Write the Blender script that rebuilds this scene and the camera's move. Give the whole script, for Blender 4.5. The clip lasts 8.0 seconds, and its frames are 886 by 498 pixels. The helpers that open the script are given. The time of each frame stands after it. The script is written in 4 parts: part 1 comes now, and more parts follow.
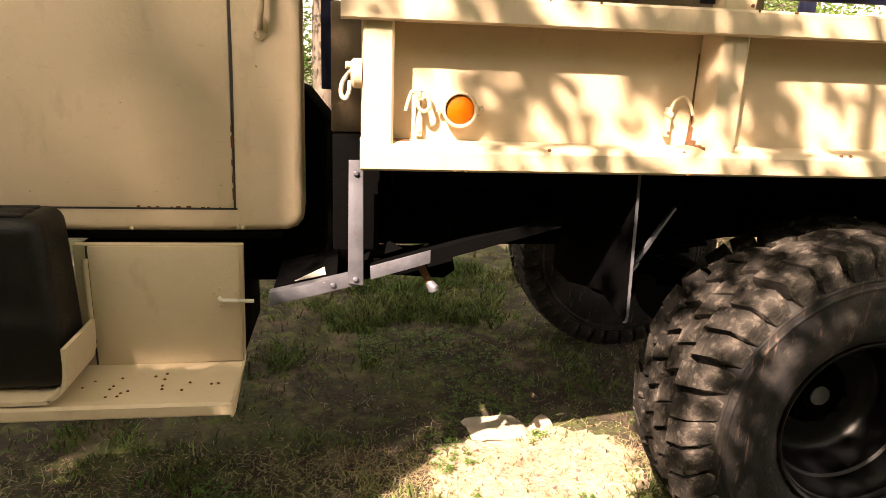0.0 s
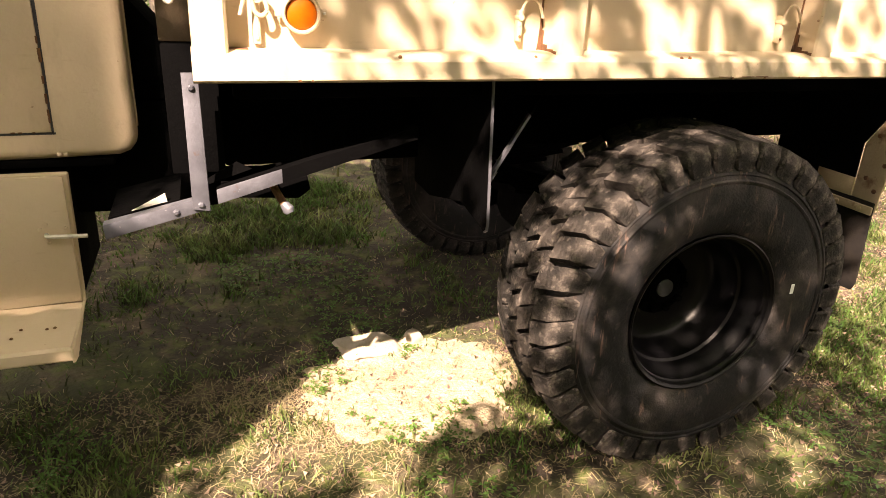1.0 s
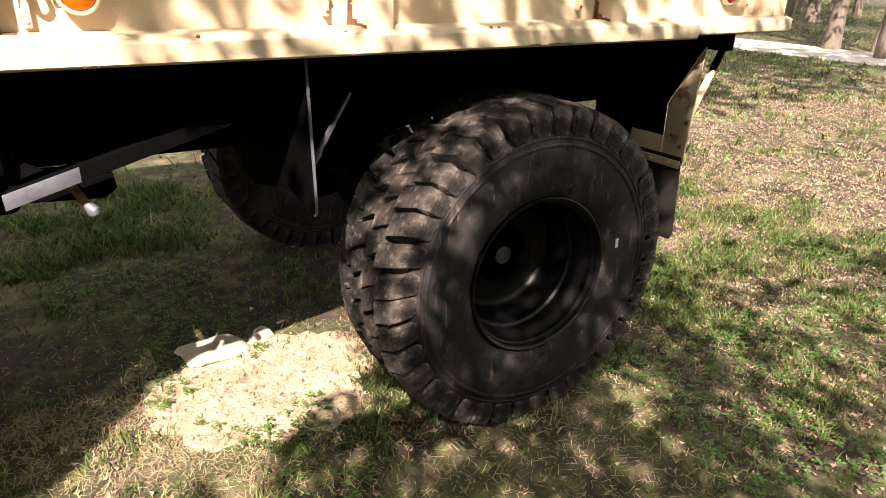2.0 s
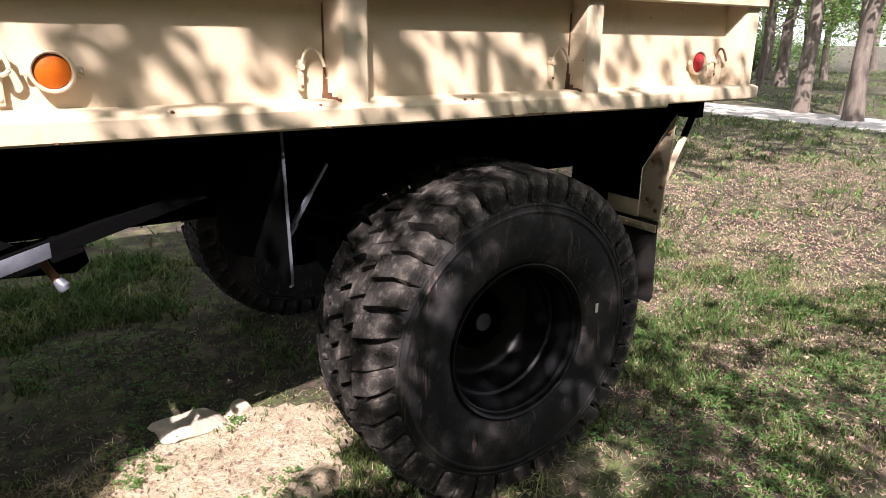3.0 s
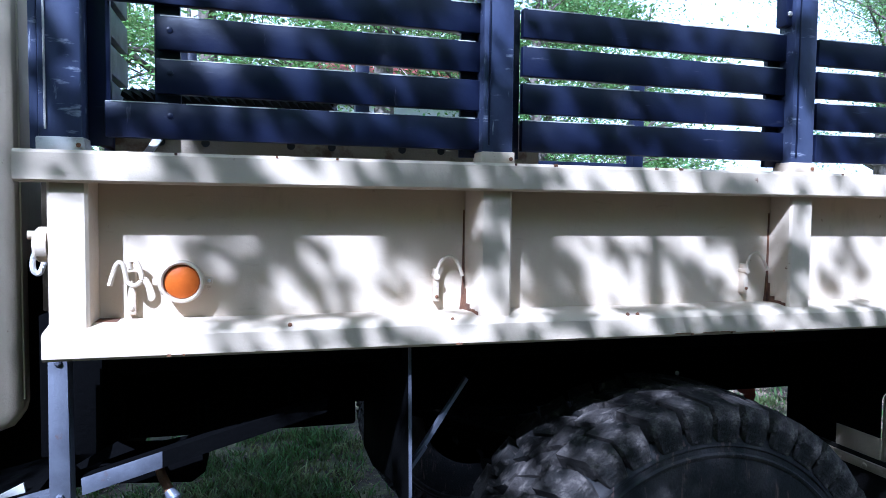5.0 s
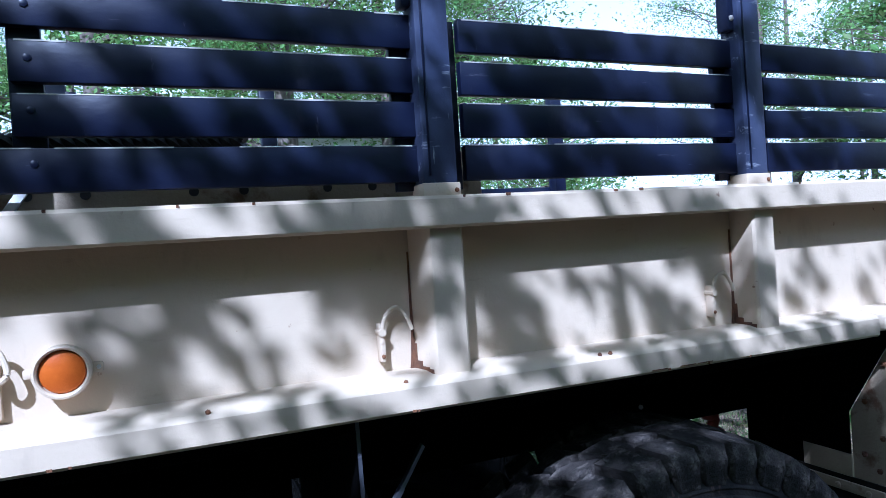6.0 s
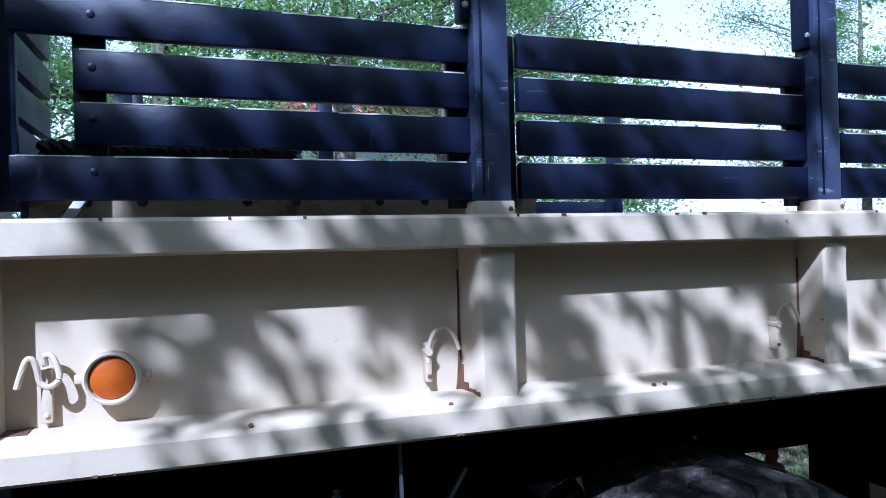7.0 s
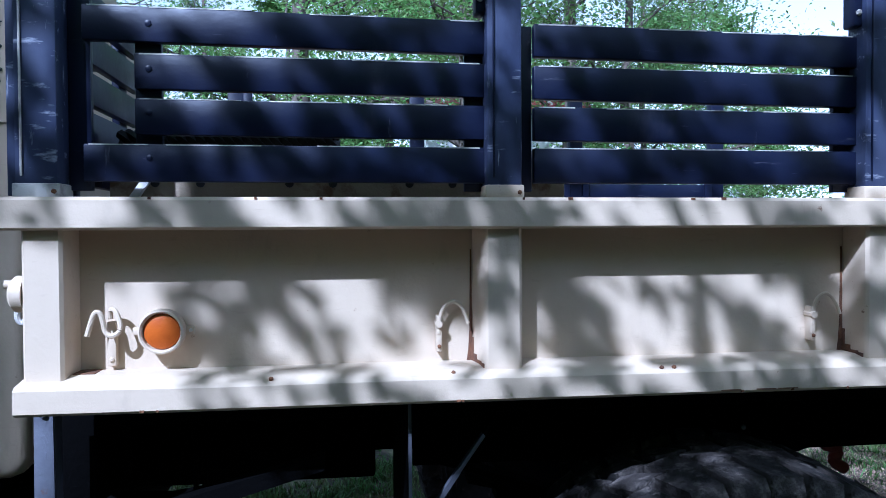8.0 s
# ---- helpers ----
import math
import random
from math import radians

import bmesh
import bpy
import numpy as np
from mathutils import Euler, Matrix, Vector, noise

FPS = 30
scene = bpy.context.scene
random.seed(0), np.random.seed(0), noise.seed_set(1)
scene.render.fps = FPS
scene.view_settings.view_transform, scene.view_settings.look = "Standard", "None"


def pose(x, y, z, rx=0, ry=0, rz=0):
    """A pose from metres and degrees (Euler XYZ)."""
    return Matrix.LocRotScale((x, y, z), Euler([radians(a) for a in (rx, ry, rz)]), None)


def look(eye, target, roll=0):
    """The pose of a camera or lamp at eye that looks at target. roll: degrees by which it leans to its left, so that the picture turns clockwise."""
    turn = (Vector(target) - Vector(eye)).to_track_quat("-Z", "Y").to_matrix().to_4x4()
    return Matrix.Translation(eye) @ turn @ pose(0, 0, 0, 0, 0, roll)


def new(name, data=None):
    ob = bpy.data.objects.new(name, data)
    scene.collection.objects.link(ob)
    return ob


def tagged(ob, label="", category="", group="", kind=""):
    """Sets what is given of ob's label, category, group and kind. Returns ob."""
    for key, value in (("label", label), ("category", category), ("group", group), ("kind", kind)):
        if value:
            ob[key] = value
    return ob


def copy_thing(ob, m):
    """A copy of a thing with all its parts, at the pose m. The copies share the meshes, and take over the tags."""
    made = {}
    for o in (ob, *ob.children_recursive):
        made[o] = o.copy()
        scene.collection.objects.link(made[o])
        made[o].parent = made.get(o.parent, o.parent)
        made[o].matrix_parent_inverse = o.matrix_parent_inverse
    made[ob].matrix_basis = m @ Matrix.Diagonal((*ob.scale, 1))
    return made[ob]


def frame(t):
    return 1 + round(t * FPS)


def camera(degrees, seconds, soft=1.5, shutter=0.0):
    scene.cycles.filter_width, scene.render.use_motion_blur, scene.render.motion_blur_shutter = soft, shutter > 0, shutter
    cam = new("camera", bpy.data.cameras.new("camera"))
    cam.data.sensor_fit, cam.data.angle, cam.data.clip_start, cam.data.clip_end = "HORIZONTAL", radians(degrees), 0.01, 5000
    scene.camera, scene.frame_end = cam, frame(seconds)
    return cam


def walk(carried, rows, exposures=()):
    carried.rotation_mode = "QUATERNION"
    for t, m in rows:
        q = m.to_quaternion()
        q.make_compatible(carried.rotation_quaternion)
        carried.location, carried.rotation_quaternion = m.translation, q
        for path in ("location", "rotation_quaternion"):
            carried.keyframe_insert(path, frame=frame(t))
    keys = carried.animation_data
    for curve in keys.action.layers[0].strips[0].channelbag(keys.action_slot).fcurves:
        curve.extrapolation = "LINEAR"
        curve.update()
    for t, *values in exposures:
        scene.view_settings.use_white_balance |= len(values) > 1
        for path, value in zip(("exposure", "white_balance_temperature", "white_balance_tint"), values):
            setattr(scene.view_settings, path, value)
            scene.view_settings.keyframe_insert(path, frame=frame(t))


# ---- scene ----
cam = camera(65.7, 8.0, 0.8)
PATH = [
    (0, (-1.01, -1.707, 1.602), (-0.745, 0.202, 1.068), 2.2),
    (0.5, (-0.996, -1.688, 1.598), (-0.597, 0.175, 0.991), 2.3),
    (1, (-0.969, -1.662, 1.578), (-0.346, 0.087, 0.835), 2.5),
    (1.5, (-0.921, -1.67, 1.55), (-0.049, -0.047, 0.771), 2.1),
    (1.7, (-0.893, -1.676, 1.544), (0.043, -0.087, 0.769), 1.3),
    (2.8, (-0.883, -1.68, 1.55), (0.157, -0.101, 0.899), 1.1),
    (3, (-0.861, -1.677, 1.555), (0.186, -0.077, 0.97), 0.7),
    (3.5, (-0.752, -1.668, 1.571), (0.166, 0.072, 1.213), 0.5),
    (4, (-0.63, -1.674, 1.612), (0.042, 0.184, 1.301), 0.7),
    (4.5, (-0.578, -1.633, 1.625), (-0.002, 0.272, 1.427), -0.9),
    (5, (-0.578, -1.512, 1.631), (-0.059, 0.417, 1.527), 0.6),
    (5.2, (-0.578, -1.449, 1.654), (-0.016, 0.47, 1.611), 0.1),
    (6.3, (-0.570, -1.246, 1.652), (0.210, 0.595, 1.635), -4.4),
    (6.5, (-0.575, -1.243, 1.663), (0.103, 0.639, 1.666), -3.5),
    (7, (-0.559, -1.242, 1.677), (0.062, 0.659, 1.686), -1.6),
    (7.5, (-0.488, -1.298, 1.661), (-0.076, 0.658, 1.720), -1.5),
    (8, (-0.338, -1.398, 1.672), (-0.098, 0.587, 1.630), -0.3),
]
EXPOSURES = [(0.0, 2.3, 8600, 27), (1.0, 2.35, 8300, 27), (1.7, 2.2, 7400, 25), (2.8, 1.62, 6400, 23), (3.5, 1.58, 5250, 22), (4.0, 1.6, 4800, 21), (4.5, 1.62, 4450, 20), (5.2, 1.36, 4300, 18), (6.3, 0.92, 4250, 18), (8.0, 0.88, 4250, 18)]
walk(cam, [(t, look(eye, target, roll)) for t, eye, target, roll in PATH], EXPOSURES)

# ---- world and sun ----
SUN = Vector((-0.74, -1.0, 1.15)).normalized()
world = bpy.data.worlds.new("sky")
scene.world = world
world.use_nodes = True
sky = world.node_tree.nodes.new("ShaderNodeTexSky")
sky.sky_type, sky.sun_disc = "NISHITA", False
sky.dust_density, sky.air_density, sky.ozone_density = 1.0, 1.0, 0.3
sky.sun_elevation, sky.sun_rotation = math.asin(SUN.z), math.atan2(SUN.x, SUN.y)
haze = world.node_tree.nodes.new("ShaderNodeHueSaturation")
haze.inputs["Saturation"].default_value = 0.08
world.node_tree.links.new(sky.outputs[0], haze.inputs["Color"])
world.node_tree.links.new(haze.outputs[0], world.node_tree.nodes["Background"].inputs[0])
world.node_tree.nodes["Background"].inputs[1].default_value = 0.14
sun_data = bpy.data.lights.new("sun", "SUN")
sun_data.energy, sun_data.angle, sun_data.color = 5.0, radians(0.53), (1.0, 0.93, 0.82)
sun = new("sun", sun_data)
sun.matrix_world = Matrix.Translation((-8, -11, 13)) @ SUN.to_track_quat("Z", "Y").to_matrix().to_4x4()


# ---- materials ----
def mix(nt, fac, a, b):
    m = nt.nodes.new("ShaderNodeMix")
    m.data_type = "RGBA"
    for socket, value in ((m.inputs[0], fac), (m.inputs[6], a), (m.inputs[7], b)):
        if isinstance(value, bpy.types.NodeSocket):
            nt.links.new(value, socket)
        else:
            socket.default_value = (*value, 1) if isinstance(value, tuple) else value
    return m.outputs[2]


def noise_fac(nt, scale, low, high, detail=5.0, stretch=(1, 1, 1), rough=0.6):
    co, mp = nt.nodes.new("ShaderNodeTexCoord"), nt.nodes.new("ShaderNodeMapping")
    mp.inputs["Scale"].default_value = stretch
    no, ra = nt.nodes.new("ShaderNodeTexNoise"), nt.nodes.new("ShaderNodeMapRange")
    no.inputs["Scale"].default_value, no.inputs["Detail"].default_value, no.inputs["Roughness"].default_value = scale, detail, rough
    ra.inputs["From Min"].default_value, ra.inputs["From Max"].default_value = low, high
    nt.links.new(co.outputs["Object"], mp.inputs["Vector"])
    nt.links.new(mp.outputs[0], no.inputs["Vector"])
    nt.links.new(no.outputs["Fac"], ra.inputs["Value"])
    return ra.outputs[0]


def material(name, base, rough=0.6, metal=0.0, layers=(), bump=0.0, bump_scale=80.0, bump_stretch=(1, 1, 1), spread=0.0, through_leaf=0.0, coat=0.0, shine=0.5):
    """layers: (colour, scale, low, high, stretch, strength), laid over the base one by one."""
    m = bpy.data.materials.new(name)
    m.use_nodes = True
    nt, sh = m.node_tree, m.node_tree.nodes["Principled BSDF"]
    col = base
    for colour, scale, low, high, stretch, strength in layers:
        fac = noise_fac(nt, scale, low, high, 6.0, stretch)
        mul = nt.nodes.new("ShaderNodeMath")
        mul.operation, mul.inputs[1].default_value = "MULTIPLY", strength
        nt.links.new(fac, mul.inputs[0])
        col = mix(nt, mul.outputs[0], col, colour)
    if spread:
        geo, hs = nt.nodes.new("ShaderNodeNewGeometry"), nt.nodes.new("ShaderNodeHueSaturation")
        for name_, size in (("Value", spread), ("Hue", spread * 0.06)):
            ra = nt.nodes.new("ShaderNodeMapRange")
            mid = 1.0 if name_ == "Value" else 0.5
            ra.inputs["To Min"].default_value, ra.inputs["To Max"].default_value = mid - size, mid + size
            nt.links.new(geo.outputs["Random Per Island"], ra.inputs["Value"])
            nt.links.new(ra.outputs[0], hs.inputs[name_])
        if isinstance(col, tuple):
            hs.inputs["Color"].default_value = (*col, 1)
        else:
            nt.links.new(col, hs.inputs["Color"])
        col = hs.outputs[0]
    if isinstance(col, tuple):
        sh.inputs["Base Color"].default_value = (*col, 1)
    else:
        nt.links.new(col, sh.inputs["Base Color"])
    sh.inputs["Metallic"].default_value, sh.inputs["Specular IOR Level"].default_value = metal, shine
    rf = noise_fac(nt, 6.0, 0.3, 0.7)
    rr = nt.nodes.new("ShaderNodeMapRange")
    rr.inputs["To Min"].default_value, rr.inputs["To Max"].default_value = max(rough - 0.08, 0.02), min(rough + 0.1, 1)
    nt.links.new(rf, rr.inputs["Value"])
    nt.links.new(rr.outputs[0], sh.inputs["Roughness"])
    if coat:
        sh.inputs["Coat Weight"].default_value = coat
    if bump:
        bf, bn = noise_fac(nt, bump_scale, 0.2, 0.8, 6.0, bump_stretch), nt.nodes.new("ShaderNodeBump")
        bn.inputs["Strength"].default_value, bn.inputs["Distance"].default_value = bump, 0.01
        nt.links.new(bf, bn.inputs["Height"])
        nt.links.new(bn.outputs[0], sh.inputs["Normal"])
    if through_leaf:
        tr, ms = nt.nodes.new("ShaderNodeBsdfTranslucent"), nt.nodes.new("ShaderNodeMixShader")
        if isinstance(col, tuple):
            tr.inputs[0].default_value = (*col, 1)
        else:
            nt.links.new(col, tr.inputs[0])
        ms.inputs[0].default_value = through_leaf
        nt.links.new(sh.outputs[0], ms.inputs[1])
        nt.links.new(tr.outputs[0], ms.inputs[2])
        nt.links.new(ms.outputs[0], nt.nodes["Material Output"].inputs[0])
    return m


RUST, DIRT = (0.13, 0.055, 0.02), (0.16, 0.12, 0.08)
TAN = material("tan_paint", (0.50, 0.40, 0.28), 0.62, 0, [((0.44, 0.35, 0.235), 3.0, 0.45, 0.75, (1, 1, 1), 0.5), ((0.55, 0.46, 0.33), 14.0, 0.5, 0.8, (1, 1, 1), 0.35),
    (DIRT, 9.0, 0.60, 0.8, (1, 1, 0.4), 0.4), (RUST, 30.0, 0.70, 0.745, (1, 1, 1), 0.8), ((0.36, 0.28, 0.19), 60.0, 0.62, 0.72, (0.25, 1, 1), 0.35)], 0.10, 60)
TAN_WORN = material("worn_tan_paint", (0.36, 0.285, 0.19), 0.7, 0, [((0.34, 0.27, 0.18), 5.0, 0.4, 0.7, (1, 1, 1), 0.6), (RUST, 11.0, 0.56, 0.66, (1, 1, 1), 0.85),
    (DIRT, 3.0, 0.5, 0.8, (1, 1, 1), 0.5)], 0.2, 90)
RUSTY = material("rust", (0.15, 0.064, 0.024), 0.9, 0, [((0.07, 0.034, 0.02), 30.0, 0.4, 0.65, (1, 1, 1), 0.8)], 0.4, 120)
NAVY = material("black_rack_paint", (0.006, 0.008, 0.023), 0.36, 0, [((0.020, 0.023, 0.050), 4.0, 0.5, 0.75, (1, 1, 1), 0.5), ((0.10, 0.10, 0.13), 60.0, 0.66, 0.72, (0.12, 1, 1), 0.5),
    ((0.10, 0.10, 0.12), 45.0, 0.68, 0.73, (1, 1, 0.2), 0.5), ((0.05, 0.05, 0.065), 9.0, 0.64, 0.8, (1, 1, 0.5), 0.5)], 0.05, 40, (0.6, 1, 1), shine=0.28)
NAVY_SCUFFED = material("scuffed_rack_paint", (0.030, 0.037, 0.075), 0.5, 0, [((0.07, 0.08, 0.13), 5.0, 0.45, 0.7, (1, 1, 0.6), 0.6), ((0.40, 0.42, 0.48), 42.0, 0.60, 0.68, (0.25, 1, 1), 0.6),
    ((0.45, 0.46, 0.5), 55.0, 0.64, 0.70, (1, 1, 0.15), 0.6), ((0.012, 0.014, 0.03), 8.0, 0.55, 0.7, (1, 1, 0.5), 0.6)], 0.06, 50, shine=0.3)
# black paint lowered to almost nothing, so the shaded underside stays black
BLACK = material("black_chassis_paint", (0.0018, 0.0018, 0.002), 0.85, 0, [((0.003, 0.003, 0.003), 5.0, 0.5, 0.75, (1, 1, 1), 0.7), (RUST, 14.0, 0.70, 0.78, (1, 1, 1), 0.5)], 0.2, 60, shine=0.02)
STEEL = material("bare_grey_steel", (0.14, 0.145, 0.175), 0.45, 0.4, [((0.03, 0.03, 0.04), 7.0, 0.42, 0.7, (1, 1, 1), 0.7), ((0.36, 0.36, 0.38), 50.0, 0.68, 0.74, (1, 1, 1), 0.7), (RUST, 20.0, 0.66, 0.74, (1, 1, 1), 0.6)], 0.1, 100)
# weathered wall paint, darkened to brown for the shade behind the cab
SHADE_BROWN = material("shade_brown_paint", (0.11, 0.075, 0.042), 0.8, 0, [((0.05, 0.035, 0.02), 6.0, 0.45, 0.7, (1, 1, 0.4), 0.7), ((0.19, 0.14, 0.085), 18.0, 0.55, 0.75, (1, 1, 1), 0.5)], 0.2, 60)
PALE_METAL = material("scuffed_pale_metal", (0.55, 0.52, 0.47), 0.55, 0.2, [((0.25, 0.22, 0.2), 22.0, 0.5, 0.65, (1, 1, 1), 0.8)], 0.15, 80)
RUBBER = material("tyre_rubber", (0.009, 0.009, 0.010), 0.72, 0, [((0.065, 0.055, 0.050), 5.0, 0.47, 0.72, (1, 1, 1), 0.8), ((0.13, 0.11, 0.095), 28.0, 0.60, 0.8, (1, 1, 1), 0.5), ((0.16, 0.10, 0.08), 45.0, 0.60, 0.68, (1, 1, 0.12), 0.5)], 0.25, 110, shine=0.25)
TREAD_RUBBER = material("dusty_tread_rubber", (0.014, 0.013, 0.012), 0.8, 0, [((0.085, 0.072, 0.064), 5.0, 0.42, 0.68, (1, 1, 1), 0.85), ((0.21, 0.18, 0.155), 30.0, 0.54, 0.74, (1, 1, 1), 0.6), ((0.010, 0.010, 0.011), 48.0, 0.60, 0.68, (1, 1, 1), 0.7)], 0.7, 70, shine=0.15)
FLAP_RUBBER = material("mud_flap_rubber", (0.010, 0.009, 0.009), 0.8, 0, [((0.022, 0.018, 0.014), 7.0, 0.45, 0.75, (1, 1, 1), 0.7)], 0.2, 60, shine=0.12)
RIM_BLACK = material("gloss_black_rim", (0.0012, 0.0012, 0.0016), 0.38, 0, [((0.05, 0.043, 0.035), 26.0, 0.66, 0.72, (1, 0.3, 1), 0.6)], 0.08, 60, shine=0.22)
AMBER = material("amber_reflector_lens", (0.36, 0.075, 0.003), 0.3, 0, [((0.46, 0.11, 0.005), 40.0, 0.4, 0.7, (1, 1, 1), 0.6)], 0.10, 220, coat=0.15)
RED = material("red_reflector_lens", (0.5, 0.02, 0.03), 0.25, 0, [((0.65, 0.08, 0.08), 40.0, 0.4, 0.7, (1, 1, 1), 0.6)], 0.10, 220, coat=0.15)
PLASTIC = material("black_moulded_plastic", (0.005, 0.005, 0.005), 0.45, 0, [((0.03, 0.027, 0.02), 8.0, 0.55, 0.8, (1, 1, 1), 0.5)], 0.2, 90, shine=0.25)
SOIL = material("lawn_soil", (0.030, 0.020, 0.013), 0.95, 0, [((0.06, 0.075, 0.022), 1.6, 0.50, 0.64, (1, 1, 1), 0.8), ((0.24, 0.17, 0.125), 4.0, 0.52, 0.72, (1, 1, 1), 0.7), ((0.05, 0.04, 0.025), 22.0, 0.5, 0.75, (1, 1, 1), 0.7),
    ((0.13, 0.17, 0.04), 9.0, 0.5, 0.7, (1, 1, 1), 0.6)], 0.9, 45)
# pale dry soil, raised further to carry the glare of the sunlit spot
PALE_SOIL = material("sun_paled_dry_soil", (0.43, 0.345, 0.25), 0.95, 0, [((0.15, 0.11, 0.07), 5.0, 0.50, 0.66, (1, 1, 1), 0.8), ((0.5, 0.41, 0.31), 24.0, 0.5, 0.7, (1, 1, 1), 0.6), ((0.09, 0.065, 0.04), 40.0, 0.56, 0.68, (1, 1, 1), 0.7)], 0.9, 70)
GRASS = material("grass_blades", (0.068, 0.108, 0.022), 0.6, 0, [((0.36, 0.32, 0.15), 2.5, 0.50, 0.7, (1, 1, 1), 0.6)], spread=0.75, through_leaf=0.4)
STRAW = material("dry_grass", (0.34, 0.27, 0.165), 0.8, 0, spread=0.4, through_leaf=0.2)
LITTER = material("dry_leaf_litter", (0.23, 0.155, 0.118), 0.85, 0, spread=0.5)
CLOVER = material("clover_leaves", (0.075, 0.15, 0.03), 0.55, 0, spread=0.35, through_leaf=0.35)
LEAF = material("tree_leaves", (0.19, 0.30, 0.085), 0.5, 0, spread=0.45, through_leaf=0.5)
BARK = material("tree_bark", (0.125, 0.10, 0.08), 0.95, 0, [((0.05, 0.04, 0.033), 9.0, 0.45, 0.65, (1, 1, 0.2), 0.8), ((0.28, 0.255, 0.22), 4.0, 0.55, 0.75, (1, 1, 0.4), 0.6)], 1.0, 22, (1, 1, 0.25))
GRAVEL = material("pale_gravel", (0.42, 0.39, 0.36), 0.95, 0, [((0.24, 0.22, 0.2), 3.0, 0.45, 0.7, (1, 1, 1), 0.6), ((0.55, 0.52, 0.48), 40.0, 0.5, 0.7, (1, 1, 1), 0.6)], 0.8, 60)
STONE = material("pale_stone", (0.42, 0.36, 0.29), 0.9, 0, [((0.22, 0.18, 0.14), 9.0, 0.45, 0.7, (1, 1, 1), 0.7)], 0.6, 40)
ROOF_RED = material("red_roof_paint", (0.33, 0.05, 0.05), 0.5, 0, [((0.2, 0.04, 0.04), 3.0, 0.45, 0.7, (1, 1, 1), 0.6)])
WHITE = material("white_paint", (0.75, 0.74, 0.72), 0.6, 0, [((0.55, 0.53, 0.5), 4.0, 0.5, 0.75, (1, 1, 1), 0.5)])
DECAL = material("black_decal", (0.02, 0.02, 0.022), 0.6)
REDWOOD = material("red_brown_wood", (0.2, 0.08, 0.05), 0.8, 0, [((0.09, 0.04, 0.03), 8.0, 0.45, 0.7, (1, 1, 0.2), 0.7)], 0.3, 40)


# ---- mesh helpers ----
def finish(name, bm, mat, smooth=False):
    bmesh.ops.recalc_face_normals(bm, faces=bm.faces)
    me = bpy.data.meshes.new(name)
    bm.to_mesh(me)
    bm.free()
    me.materials.append(mat)
    if smooth:
        me.polygons.foreach_set("use_smooth", [True] * len(me.polygons))
        me.set_sharp_from_angle(angle=radians(38))
    return me


def part(name, bm, mat, parent, label="", smooth=True):
    ob = new(name, finish(name, bm, mat, smooth))
    ob.parent = parent
    return tagged(ob, label)


def thing(name, label, category, at=(0, 0, 0), group="", kind=""):
    ob = new(name)
    ob.location = at
    return tagged(ob, label, category, group, kind)


def box(lo, hi, bevel=0.004, segments=2, bm=None):
    bm2 = bmesh.new()
    lo, hi = Vector(lo), Vector(hi)
    bmesh.ops.create_cube(bm2, size=1.0, matrix=Matrix.Translation((lo + hi) / 2) @ Matrix.Diagonal((*(hi - lo), 1)))
    if bevel:
        bmesh.ops.bevel(bm2, geom=bm2.edges[:], offset=bevel, segments=segments, profile=0.5, affect="EDGES")
    return join(bm, bm2)


def join(bm, other):
    if bm is None:
        return other
    me = bpy.data.meshes.new("joined")
    other.to_mesh(me)
    other.free()
    bm.from_mesh(me)
    bpy.data.meshes.remove(me)
    return bm


def prism(points, axis, a, b, bevel=0.0, bm=None):
    """A polygon of (u, v) drawn out along an axis from a to b. x: (y, z); y: (x, z); z: (x, y)."""
    bm2 = bmesh.new()
    place = {"x": lambda u, v, w: (w, u, v), "y": lambda u, v, w: (u, w, v), "z": lambda u, v, w: (u, v, w)}[axis]
    rows = [[bm2.verts.new(place(u, v, w)) for u, v in points] for w in (a, b)]
    n = len(points)
    for k in range(n):
        bm2.faces.new((rows[0][k], rows[0][(k + 1) % n], rows[1][(k + 1) % n], rows[1][k]))
    bm2.faces.new(rows[0])
    bm2.faces.new(rows[1])
    bmesh.ops.recalc_face_normals(bm2, faces=bm2.faces)
    if bevel:
        bmesh.ops.bevel(bm2, geom=bm2.edges[:], offset=bevel, segments=2, profile=0.5, affect="EDGES")
    return join(bm, bm2)


def bent_strip(points, width, thick, axis_dir=(0, 1, 0), bm=None):
    """A flat bar bent through points; its width lies along axis_dir."""
    bm2, w = bmesh.new(), Vector(axis_dir).normalized() * width / 2
    pts = [Vector(p) for p in points]
    rings = []
    for k, p in enumerate(pts):
        d = (pts[min(k + 1, len(pts) - 1)] - pts[max(k - 1, 0)]).normalized()
        n = d.cross(w).normalized() * thick / 2
        rings.append([bm2.verts.new(p + a) for a in (w + n, w - n, -w - n, -w + n)])
    for r, s in zip(rings, rings[1:]):
        for k in range(4):
            bm2.faces.new((r[k], r[(k + 1) % 4], s[(k + 1) % 4], s[k]))
    bm2.faces.new(rings[0])
    bm2.faces.new(rings[-1])
    return join(bm, bm2)


